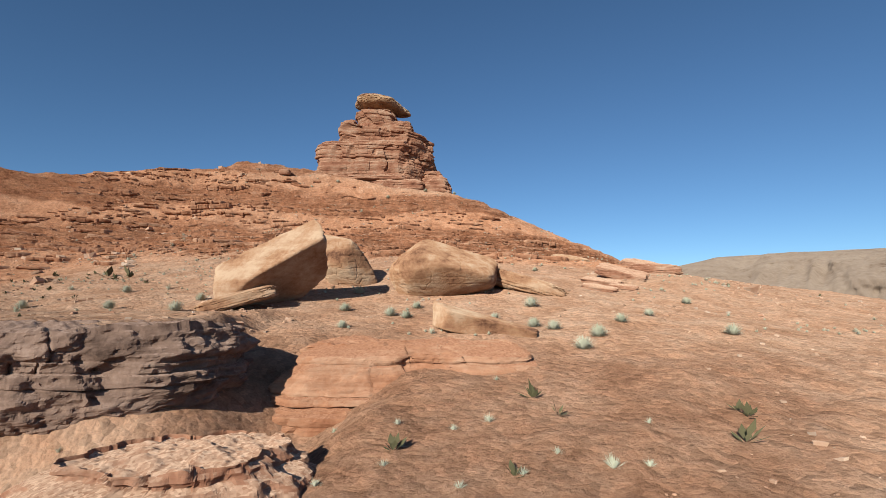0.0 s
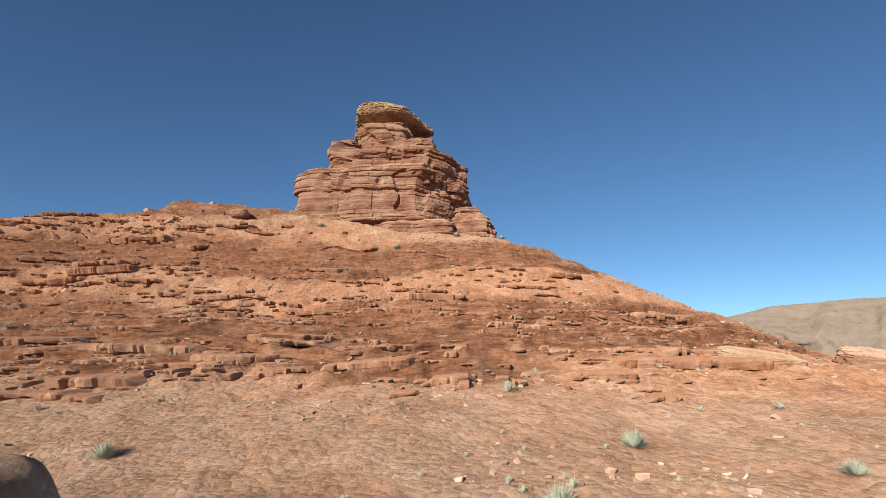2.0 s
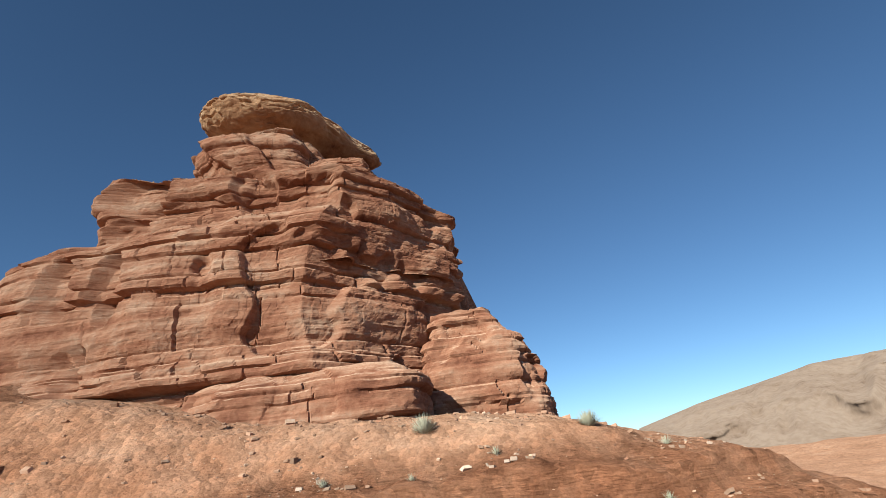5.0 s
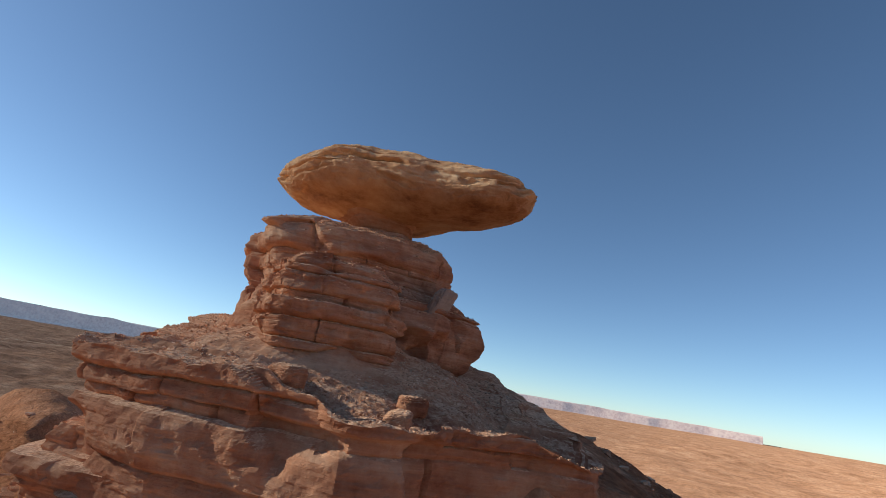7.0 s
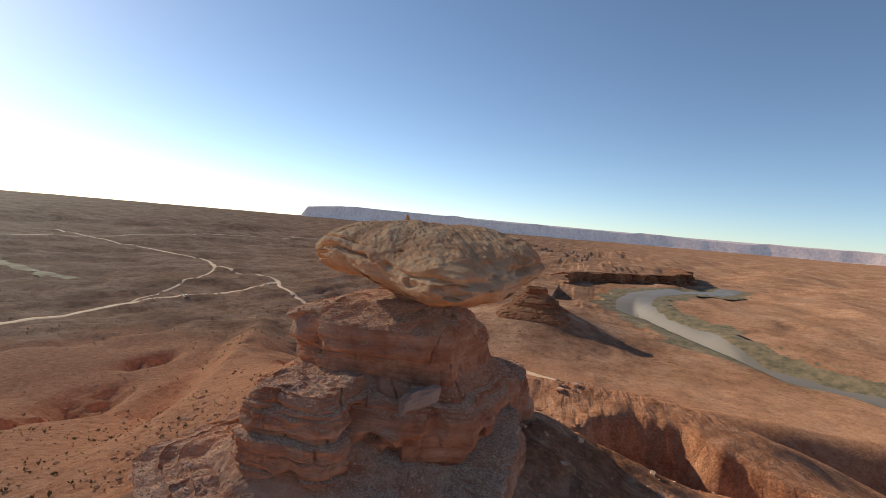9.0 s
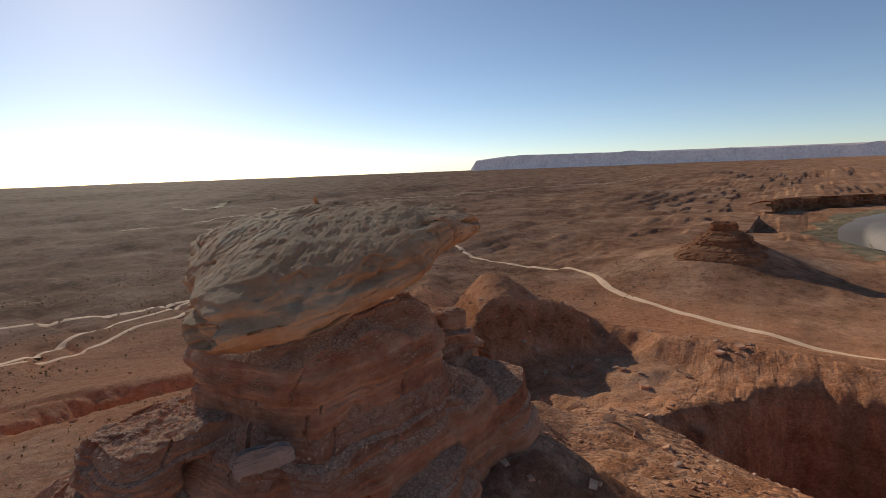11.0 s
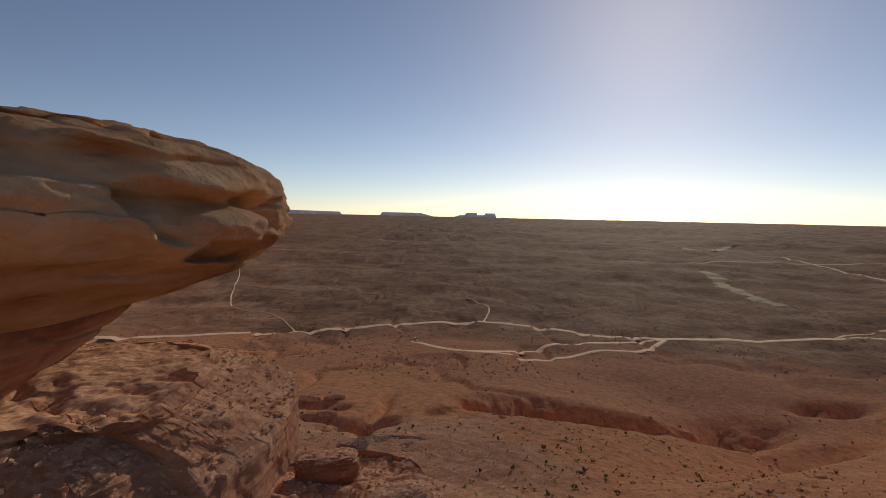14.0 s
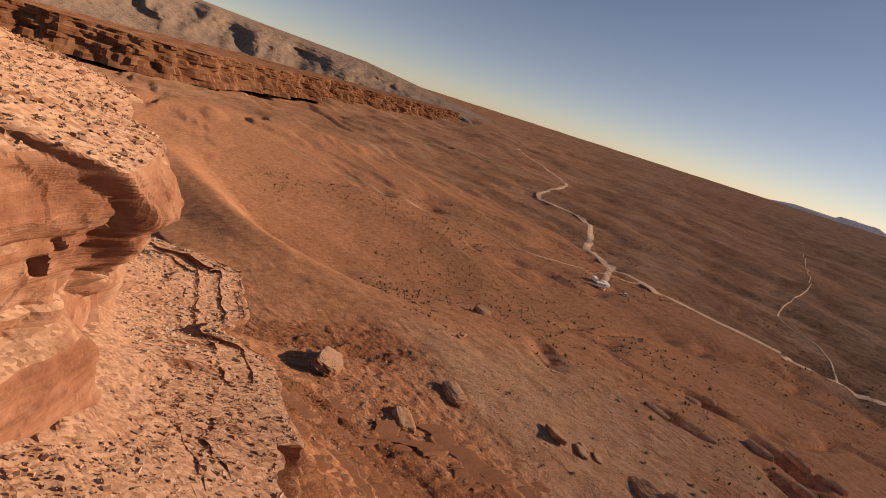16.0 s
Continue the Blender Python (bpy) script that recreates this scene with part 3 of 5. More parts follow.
piece("column", strata_rock("column", (-16.2, 126.4, 0), [
    (39, 0, 0.6, 6.2, 6.1), (44.4, 0, 0.7, 6.2, 5.9), (45.4, -0.2, 0.5, 5.7, 5.7), (46.2, -0.6, -0.2, 5.1, 5.4), (47.6, -0.9, -0.6, 4.9, 5.0), (48.4, -1.1, -0.6, 4.6, 4.6), (49.4, -1.2, 0.2, 3.2, 2.9)],
    M_ROCK, 3, rings=160, spokes=680, ledge=0.32, crack=0.32, layer=1.5, block=3.8, square=5, top=column_top, faces=[(30, 6.4), (-125, 6.2), (82, 5.6)], hollows=[(-10.3, 127.5, 43.4, 1.2, 1.0, 0.8)]), butte)
piece("east_block", strata_rock("east_block", (-10.4, 124.9, 0), [
    (40, 0, 0, 2.5, 2.2), (42.6, 0, 0, 2.4, 2.1), (43.3, 0, 0, 2.7, 2.3), (45.0, 0, 0, 2.7, 2.3), (45.8, 0, 0, 2.5, 2.1), (46.1, -0.1, 0, 2.2, 1.8)], M_ROCK, 17, rings=120, spokes=460, ledge=0.34, crack=0.42, rough=0.22, layer=0.7, block=1.8, square=5), butte)
piece("west_block", strata_rock("west_block", (-23.4, 126.4, 0), [
    (36, 0, 0, 2.9, 4.2), (43.6, 0, 0, 2.8, 4.0), (45.2, 0.1, 0, 2.6, 3.7), (46.4, 0.2, 0, 2.3, 3.3)], M_ROCK, 12, rings=110, spokes=420, ledge=0.3, crack=0.4, layer=0.7, block=1.6), butte)
piece("side_block", strata_rock("side_block", (-1.7, 124.4, 0), [
    (19, 0, 0, 4.1, 4.2), (27.4, 0, 0, 4.0, 4.2), (28.2, 0, 0, 3.7, 3.9), (29, 0, 0, 3.9, 4.1), (31.4, -0.4, 0, 2.9, 3.3), (33.0, -0.9, 0, 1.9, 2.4)], M_ROCK, 6, rings=100, spokes=280, ledge=0.32, crack=0.3, layer=0.9), butte)
piece("neck", strata_rock("neck", (-17.3, 127.4, 0), [
    (48.0, 0.4, 0.3, 1.5, 1.4), (49.3, 0.4, 0.3, 1.3, 1.2), (49.9, 0.3, 0.0, 1.7, 1.6), (50.6, 0.15, -0.4, 2.2, 2.1), (51.6, 0.1, -0.5, 2.6, 2.6)], M_ROCK, 4, rings=70, spokes=260, layer=0.8, ledge=0.16, crack=0.10, rough=0.06), butte)


def hat_mesh():
    """The hat: a lens of rock, thick to the south, drawn out into a blunt lobe to the north-east."""
    rings, spokes = 300, 620
    U, V = np.meshgrid(np.linspace(0, 2 * math.pi, spokes + 1), np.linspace(-math.pi / 2, math.pi / 2, rings))
    ca, sa = np.cos(U), np.sin(U)
    rim, lift = np.ones_like(U), np.zeros_like(U)
    for k, (a, b) in enumerate(((-0.000, -0.000), (0.037, 0.121), (-0.005, 0.106), (-0.028, -0.003), (-0.015, 0.037), (-0.018, 0.006), (-0.012, 0.003), (-0.011, -0.010), (-0.006, -0.013), (-0.001, -0.008))):
        rim = rim + a * np.cos((k + 1) * U) + b * np.sin((k + 1) * U)
    for k, (a, b) in enumerate(((-0.570, 0.036), (-0.147, -0.148), (0.067, -0.223))):
        lift = lift + a * np.cos((k + 1) * U) + b * np.sin((k + 1) * U)
    rim = 6.510 * rim * (1 + 0.02 * fbm(ca * 2.7 + 4, sa * 2.7, 0.0, 3))
    cv = np.clip(np.cos(V), 0, 1) ** 1.421
    px, py = rim * cv * ca, rim * cv * sa

    def over(q):
        u, v = px / 6, py / 6
        return np.maximum(q[0] + q[1] * u + q[2] * v + q[3] * u * u + q[4] * u * v + q[5] * v * v, 0.15)

    sv = np.sign(np.sin(V)) * np.abs(np.sin(V)) ** 0.889
    pz = np.where(sv > 0, over((1.727, -0.144, -0.207, 0.185, -0.427, 0.140)), over((1.670, 0.352, -0.404, -0.002, 0.200, 0.019))) * sv
    # beds show as grooves round the rim
    wob = 0.14 * fbm(px / 2.4, py / 2.4, 1.0, 3)
    for lev, wide, deep in ((0.7, 0.05, 0.3), (0.28, 0.10, 0.55), (-0.1, 0.04, 0.22), (-0.5, 0.06, 0.3)):
        here = smooth(-0.25, 0.3, fbm(ca * 2.2 + lev * 9, sa * 2.2, lev, 3))
        g = np.exp(-(((pz - lev - wob) / wide) ** 2)) * deep * here * smooth(0.55, 0.95, cv)
        k = 1 - g / np.maximum(rim, 1)
        px, py = px * k, py * k
    # lumps, and hollows with a sharp upper lip on the flanks
    k = 1 + 0.04 * fbm(px / 2.1, py / 2.1, pz / 0.8, 4) + 0.022 * fbm(px / 0.5, py / 0.5, pz / 0.2, 4)
    pit = fbm(px / 1.7 + 3, py / 1.7, pz / 0.55, 3)
    k = k - 0.045 * smooth(0.22, 0.34, pit) * smooth(0.5, 0.9, cv)
    px, py = px * k, py * k
    # the top weathers into thin overlapping sheets
    turn = 0.55
    qx, qy = px * math.cos(turn) + py * math.sin(turn), -px * math.sin(turn) + py * math.cos(turn)
    st = 6 * fbm(qx / 3.6 + 1.0, qy / 1.3, 3.0, 5)
    flake = (np.floor(st) + smooth(0.82, 1.0, st - np.floor(st))) / 6
    pz = pz + np.where(sv > 0, 0.24 * flake * smooth(0.0, 0.45, sv) + 0.03 * fbm(px / 0.4, py / 0.4, 7.0, 4), 0.22 * fbm(px / 1.8, py / 1.8, 9.0, 4))
    # a deep crack across the north-west side
    cut = np.exp(-(((px + 1.6 + 0.5 * np.sin(py)) / 0.10) ** 2)) * smooth(1.6, 4.2, py)
    pz = pz - 0.22 * cut * (sv > 0)
    py = py - 0.16 * cut
    return grid_mesh("hat", -16.495 + px, 127.973 + py, 52.038 + pz + lift * cv * cv, M_CAP)


hat = tagged(new("hat_boulder", hat_mesh()), "flat hat-shaped sandstone boulder balanced on a narrow neck", "boulder")


def boulder_mesh(name, size, seed, material, flat=0.7, rings=96, spokes=160, wedge=0.0, sheet=0.0):
    """A weathered boulder: rounded box, lumps, bedding grooves; wedge thins one end."""
    v = np.linspace(-math.pi / 2, math.pi / 2, rings)
    u = np.linspace(0, 2 * math.pi, spokes + 1)
    U, V = np.meshgrid(u, v)
    e = flat
    px = np.abs(np.cos(V)) ** e * np.sign(np.cos(U)) * np.abs(np.cos(U)) ** e
    py = np.abs(np.cos(V)) ** e * np.sign(np.sin(U)) * np.abs(np.sin(U)) ** e
    pz = np.sign(np.sin(V)) * np.abs(np.sin(V)) ** e
    k = 1 + 0.22 * fbm(px * 0.9 + seed * 7.7, py * 0.9, pz * 0.9, 3) + 0.05 * fbm(px * 4 + seed, py * 4, pz * 8, 3)
    bands = pz * 3.1 + 0.4 * fbm(px * 2 + seed, py * 2, 0.0, 2)
    k = k - 0.05 * np.exp(-(((bands - np.round(bands)) / 0.08) ** 2))
    k = k - 0.045 * np.exp(-((fbm(px * 1.6 + seed * 3.3, py * 1.6, pz * 1.6, 3) / 0.025) ** 2)) + 0.014 * fbm(px * 11 + seed, py * 11, pz * 14, 3)
    facet = fbm(px * 1.3 + seed * 5.1, py * 1.3, pz * 1.3, 2) * 4
    k = k + 0.05 * (np.floor(facet) + smooth(0.75, 1.0, facet - np.floor(facet)) - facet)
    px, py, pz = px * k, py * k, pz * k
    pz = pz * (1 - wedge * np.clip(px, -1, 1) * 0.5)
    return grid_mesh(name, px * size[0] / 2, py * size[1] / 2, pz * size[2] / 2, material)


def cleft_mesh(name, planes, seed, material, sharp=16, rings=150, spokes=260, bed=0.35):
    """A split boulder: flat faces that meet in worn edges. planes: outward direction and distance from the middle."""
    U, V = np.meshgrid(np.linspace(0, 2 * math.pi, spokes + 1), np.linspace(-math.pi / 2, math.pi / 2, rings))
    d = np.stack([np.cos(V) * np.cos(U), np.cos(V) * np.sin(U), np.sin(V)], -1)
    acc = np.zeros(U.shape)
    for way, far in planes:
        n = np.array(way, float) / np.linalg.norm(way)
        acc = acc + np.maximum(d @ n / far, 0) ** sharp
    r = acc ** (-1 / sharp)
    x, y, z = (r * d[..., k] for k in range(3))
    g = seed * 7.3
    k = 1 + 0.05 * fbm(x / 2.6 + g, y / 2.6, z / 2.0, 3) + 0.012 * fbm(x / 0.5 + g, y / 0.5, z / 0.3, 4)
    tier = z / bed + 0.8 * fbm(x / 3.0 + g, y / 3.0, z / 2.0, 3)
    part = tier - np.floor(tier)
    side = 1 - smooth(0.55, 0.9, np.abs(d[..., 2]))
    k = k - 0.022 * side * np.exp(-((np.minimum(part, 1 - part) / 0.10) ** 2)) * smooth(-0.2, 0.3, fbm(np.floor(tier) * 3.7, x / 3 + g, y / 3, 2))
    k = k - 0.03 * np.exp(-((fbm(x / 2.2 + g, y / 2.2, z / 2.2, 3) / 0.018) ** 2))
    return grid_mesh(name, x * k, y * k, z * k, material)


def split_boulder(x, y, z, planes, seed, label, material=None, sharp=16, bed=0.35):
    ob = tagged(new("boulder", cleft_mesh("boulder", planes, seed, material or M_BOULDER, sharp, bed=bed)), label, "boulder")
    ob.matrix_world = Matrix.Translation((x, y, z))
    return ob


def boulder(x, y, size, turn, tilt, roll, seed, label, z=None, flat=0.7, wedge=0.0, material=None):
    ob = tagged(new("boulder", boulder_mesh("boulder", size, seed, material or M_BOULDER, flat, wedge=wedge)), label, "boulder")
    if z is None:
        z = ground_at(x, y) + size[2] * 0.3
    ob.matrix_world = pose(x, y, z, roll, tilt, turn)
    return ob


# the group of boulders at the hill's foot
split_boulder(-13.3, 37.8, 2.3, [((-0.32, -0.70, 0.64), 1.5), ((0.50, -0.36, -0.78), 1.15), ((-0.25, -0.93, -0.25), 2.5), ((-0.9, -0.3, -0.1), 3.6), ((0.1, 0.95, 0.25), 3.0), ((0, 0, -1), 3.2), ((0.88, 0.35, 0.3), 4.6), ((-0.4, 0.3, 0.85), 2.4)], 1, "large tilted tan boulder with a flat upper face", sharp=18, bed=0.5)
boulder(-14.3, 35.6, (5.4, 2.4, 1.0), 22, -16, 0, 11, "broken tan slab under the tilted boulder", ground_at(-14.3, 35.6) + 0.7, 0.5)
split_boulder(-9.7, 49.0, ground_at(-9.7, 49) + 1.9, [((-0.3, -0.8, 0.5), 2.2), ((0.2, 0, 1), 2.5), ((0.7, -0.6, 0), 2.1), ((-0.8, -0.2, -0.4), 2.1), ((-0.1, -0.7, -0.7), 2.0), ((0.6, 0.7, 0.2), 2.4), ((-0.5, 0.8, 0.3), 2.5), ((0, 0, -1), 2.3), ((0.8, 0.1, 0.6), 2.2)], 2, "rounded tan boulder shaded by the tilted one", sharp=11, bed=0.6)
split_boulder(-0.2, 42.4, 2.8, [((0.34, -0.40, 0.85), 1.65), ((0.05, -0.55, -0.83), 1.25), ((0.2, -0.2, -0.95), 1.9), ((-0.85, -0.35, 0.1), 3.9), ((-0.55, -0.25, 0.75), 2.9), ((-0.6, -0.4, -0.65), 2.6), ((0.95, -0.1, -0.1), 4.6), ((-0.2, 0.95, 0.2), 2.8), ((-0.3, -0.93, 0.1), 2.7), ((0.6, -0.75, 0.1), 3.2)], 3, "big smooth tan boulder resting on red earth", sharp=9, bed=0.55)
boulder(6.9, 46.4, (9.0, 4.4, 1.6), -33, 16, -8, 5, "long flat tan slab leaning against the big boulder", ground_at(6.9, 46.4) + 0.5, 0.5)
split_boulder(2.6, 29.2, ground_at(2.6, 29.2) + 0.4, [((0.24, -0.12, 0.95), 0.38), ((-0.1, -0.8, -0.5), 0.7), ((0.1, 0.9, -0.1), 1.2), ((-0.9, -0.3, 0.1), 2.6), ((0.9, -0.25, -0.1), 2.7), ((-0.2, 0, -1), 0.8)], 4, "low tan slab with split bedded edges", sharp=18, bed=0.22)
boulder(37.0, 92.0, (9.5, 4.0, 1.8), -30, 14, 16, 6, "tilted dark-edged sandstone slab", ground_at(37.0, 92.0) + 1.0, 0.45, 0, M_ROCK)
boulder(19.8, 56.2, (5.6, 2.6, 1.1), -25, 16, 20, 7, "tilted dark-edged sandstone slab", ground_at(19.8, 56.2) + 0.5, 0.45, 0, M_ROCK)
boulder(16.4, 52.6, (4.2, 1.9, 0.6), -35, 10, 14, 8, "low broken sandstone slab", None, 0.45, 0, M_ROCK)
boulder(15.2, 49.4, (3.4, 1.5, 0.5), -40, 10, 12, 21, "low broken sandstone slab", None, 0.45, 0, M_ROCK)
boulder(17.9, 50.4, (2.8, 1.3, 0.5), -30, 8, 12, 22, "low broken sandstone slab", None, 0.45, 0, M_ROCK)
boulder(30.0, 71.5, (7.0, 3.6, 1.6), -12, 4, 0, 10, "long boulder on the hill's eastern foot", None, 0.6, 0, M_ROCK)
boulder(21.5, 86.0, (6.5, 2.8, 1.2), -18, 10, 12, 9, "tilted slab on a mound of pale rubble", None, 0.5)
boulder(34.0, 3.0, (7.0, 3.0, 2.0), 15, -8, 0, 13, "flat boulder at the edge of a gully")
boulder(44.0, -32.0, (5.0, 4.0, 2.6), 5, 6, 0, 14, "dark squarish boulder on the apron")
boulder(18.7, -20.5, (8.0, 3.0, 2.0), -20, 8, 0, 16, "ledge block tipped into a gully")
boulder(14.6, -34.7, (9.0, 3.0, 2.2), -30, 6, 0, 17, "ledge block tipped into a gully")
boulder(24.0, -3.6, (5.5, 2.6, 1.5), 25, 6, 0, 23, "flat boulder at the edge of a gully")
boulder(4.5, -12.5, (6.0, 2.8, 1.6), -15, 8, 0, 24, "ledge block tipped into a gully")
boulder(6.0, -33.0, (7.0, 3.0, 2.0), 10, 4, 0, 25, "long dark boulder on the apron")
boulder(43.5, -40.0, (4.5, 3.2, 2.0), 40, 0, 0, 26, "dark squarish boulder on the apron")
boulder(91.0, 20.0, (7.0, 5.0, 3.0), 0, 0, 0, 18, "lone dark boulder on the eastern apron")
boulder(-34.8, 109.0, (2.4, 2.0, 1.3), 0, 0, 0, 20, "small layered knob on the hill's crest", ground_at(-34.8, 109) + 0.6, 0.5, 0, M_ROCK)

ledge_rock = tagged(new("rock_ledge"), "dark brown crumbling mudstone ledge over a dry wash", "rock")
M_MUD = node_material("brown_mudstone", [(0.42, (0.10, 0.060, 0.045)), (0.62, (0.22, 0.135, 0.10)), (0.8, (0.31, 0.195, 0.145)), (0.95, (0.38, 0.25, 0.19))], 0.5, 4.0, band=2.0, bump=0.9, dust=((0.20, 0.115, 0.082), (0.38, 0.245, 0.185)), lamina=3.0)
piece("upper_bed", strata_rock("upper_bed", (-17.0, 20.3, 0), [
    (-9, 0, 0, 6.6, 3.0), (-4.3, 0, 0, 6.8, 3.0), (-3.5, 0, 0, 7.8, 3.9), (-2.6, 0, 0, 8.6, 4.3), (-1.6, 0, 0, 8.8, 4.4), (-0.8, 0, 0, 8.3, 4.0)], M_MUD, 7, rings=150, spokes=620, layer=0.9, ledge=0.5, crack=0.5, rough=0.42, block=1.4), ledge_rock)
piece("lower_bed", strata_rock("lower_bed", (-6.6, 13.2, 0), [
    (-9, 0, 0, 3.4, 2.4), (-4.6, 0, 0, 3.2, 2.3), (-3.6, 0, 0, 2.2, 1.7)], M_ROCK, 8, rings=70, spokes=300, layer=0.7, ledge=0.25, crack=0.4, rough=0.4, block=1.2), ledge_rock)

piece("middle_bed", strata_rock("middle_bed", (-1.6, 24.2, 0), [
    (-9, 0, 0, 6.6, 3.7), (-5.0, 0, 0, 6.4, 3.5), (-4.4, 0, 0, 6.5, 3.6), (-3.2, 0, 0.2, 6.0, 3.1), (-2.2, 0, 0.4, 5.6, 2.7), (-1.75, 0.2, 0.7, 4.6, 2.0)], M_LEDGE, 31, rings=120, spokes=560, layer=0.5, ledge=0.3, crack=0.3, rough=0.16, block=2.0, square=4), ledge_rock)


# ---- far land ----
def ridge_mesh(name, first, last, skyline, dist, depth, base, material, cliff, seed):
    b = np.radians(np.linspace(first, last, 620))
    el = np.interp(np.degrees(b), *zip(*skyline))
    t = np.linspace(0, 1, 90)
    B, T = np.meshgrid(b, t)
    E = np.interp(np.degrees(B), *zip(*skyline))
    crest = 53 + dist * np.tan(np.radians(E))
    if cliff:
        prof = np.where(T < 0.5, 0.35 * T / 0.5, np.where(T < 0.62, 0.35 + 0.6 * (T - 0.5) / 0.12, 0.95 + 0.05 * (T - 0.62) / 0.38))
    else:
        prof = np.sin(T * math.pi / 2) ** 1.2
    R = dist - depth * (1 - T)
    gul = fbm(B * dist / (depth * 0.35) + seed, T * 1.2, seed, 2 if cliff else 4)
    R = R + depth * (0.10 if cliff else 0.25) * gul * np.sin(np.clip(T * 1.2, 0, 1) * math.pi)
    if not cliff:
        rib = np.abs(fbm(B * dist / 210 + seed, T * 1.6 + 3, seed, 5))
        R = R + 310 * (rib - 0.2) * np.sin(np.clip(T * 1.1, 0, 1) * math.pi) ** 0.7
        prof = prof + 0.10 * (np.floor(T * 6 + 1.5 * rib) / 6 - T) * np.sin(T * math.pi)
    Z = base + (crest - base) * prof + (crest - base) * 0.10 * gul * np.sin(T * math.pi)
    # behind the crest the land falls away
    X, Y = -15 - R * np.sin(B), 125 + R * np.cos(B)
    X = np.concatenate([X, X[-1:] - 60 * np.sin(B[-1:])])
    Y = np.concatenate([Y, Y[-1:] + 60 * np.cos(B[-1:])])
    Z = np.concatenate([Z, Z[-1:] * 0 + base - 40])
    return grid_mesh(name, X, Y, Z, material)


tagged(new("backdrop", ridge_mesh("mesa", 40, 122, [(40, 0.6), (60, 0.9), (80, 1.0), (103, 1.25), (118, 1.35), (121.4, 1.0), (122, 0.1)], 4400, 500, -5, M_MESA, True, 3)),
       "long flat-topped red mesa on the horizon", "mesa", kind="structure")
tagged(new("backdrop", ridge_mesh("ridge", -14, -136, [(-136, -2.0), (-126, -1.3), (-118, -0.3), (-110, 0.7), (-99, 1.1), (-88, 1.6), (-60, 3.6), (-40, 3.9), (-30, 3.7), (-20, 1.8), (-14, 0.2)], 2600, 1100, -35, M_RIDGE, False, 5)),
       "long bare ridge of pale folded rock layers", "ridge", kind="structure")


def band_mesh(name, path, foot, top, lean, material, seed, back=260, rows=26):
    """A line of low cliffs along a path, with a flat top that runs back from its rim."""
    pts = [Vector((*p, 0)) for p in path]
    line = []
    for a, b in zip(pts, pts[1:]):
        n = max(int((b - a).length / 3.0), 1)
        line += [a.lerp(b, k / n) for k in range(n)]
    line.append(pts[-1])
    P = np.array([(p.x, p.y) for p in line])
    d = np.gradient(P, axis=0)
    d /= np.linalg.norm(d, axis=1, keepdims=True)
    N = np.stack([-d[:, 1], d[:, 0]], 1)
    t = np.linspace(0, 1, rows)
    S = np.arange(len(P)) * 3.0
    SS, T = np.meshgrid(S, t)
    off = 34 * fbm(SS / 70 + seed, 0.0, 1.0, 4) + 11 * fbm(SS / 13 + seed, np.floor(T * 7) * 3.1, 2.0, 3)
    talus = np.where(T < 0.35, lean * (T / 0.35), lean * (1.0 + 0.25 * (T - 0.35) / 0.65))
    R = off + talus
    Z = foot + (top - foot) * np.where(T < 0.35, T / 0.35 * 0.45, 0.45 + 0.55 * (T - 0.35) / 0.65) + 1.5 * fbm(SS / 60 + seed, 3.0, T, 3)
    X, Y = P[:, 0] + N[:, 0] * R, P[:, 1] + N[:, 1] * R
    for k in (0.02, 0.3, 1.0):
        X = np.concatenate([X, X[rows - 1:rows] + N[:, 0] * back * k])
        Y = np.concatenate([Y, Y[rows - 1:rows] + N[:, 1] * back * k])
        Z = np.concatenate([Z, Z[rows - 1:rows] + (0.5 if k < 0.5 else -8)])
    return grid_mesh(name, X, Y, Z, material, False)


tagged(new("backdrop", band_mesh("eastern_cliffs", [(600, 560), (640, 400), (690, 260), (680, 90), (830, -40), (1031, -212), (1280, -500), (1535, -815)], -31, 8, 12, M_CLIFF, 3)),
       "low red cliffs with dark ledges along a broad bench", "cliff", kind="structure")
tagged(new("backdrop", band_mesh("gorge_cliffs", [(-900, 110), (-985, 165), (-1030, 205), (-1100, 300), (-1260, 370), (-1560, 420)], -42, -9, 14, M_CLIFF, 6, 40)),
       "dark canyon cliffs beside the river", "cliff", kind="structure")
tagged(new("backdrop", band_mesh("northern_cliffs", [(-500, 900), (-250, 820), (60, 900), (300, 860)], -32, 6, 40, M_CLIFF, 9)),
       "red layered bluffs across the northern plain", "cliff", kind="structure")


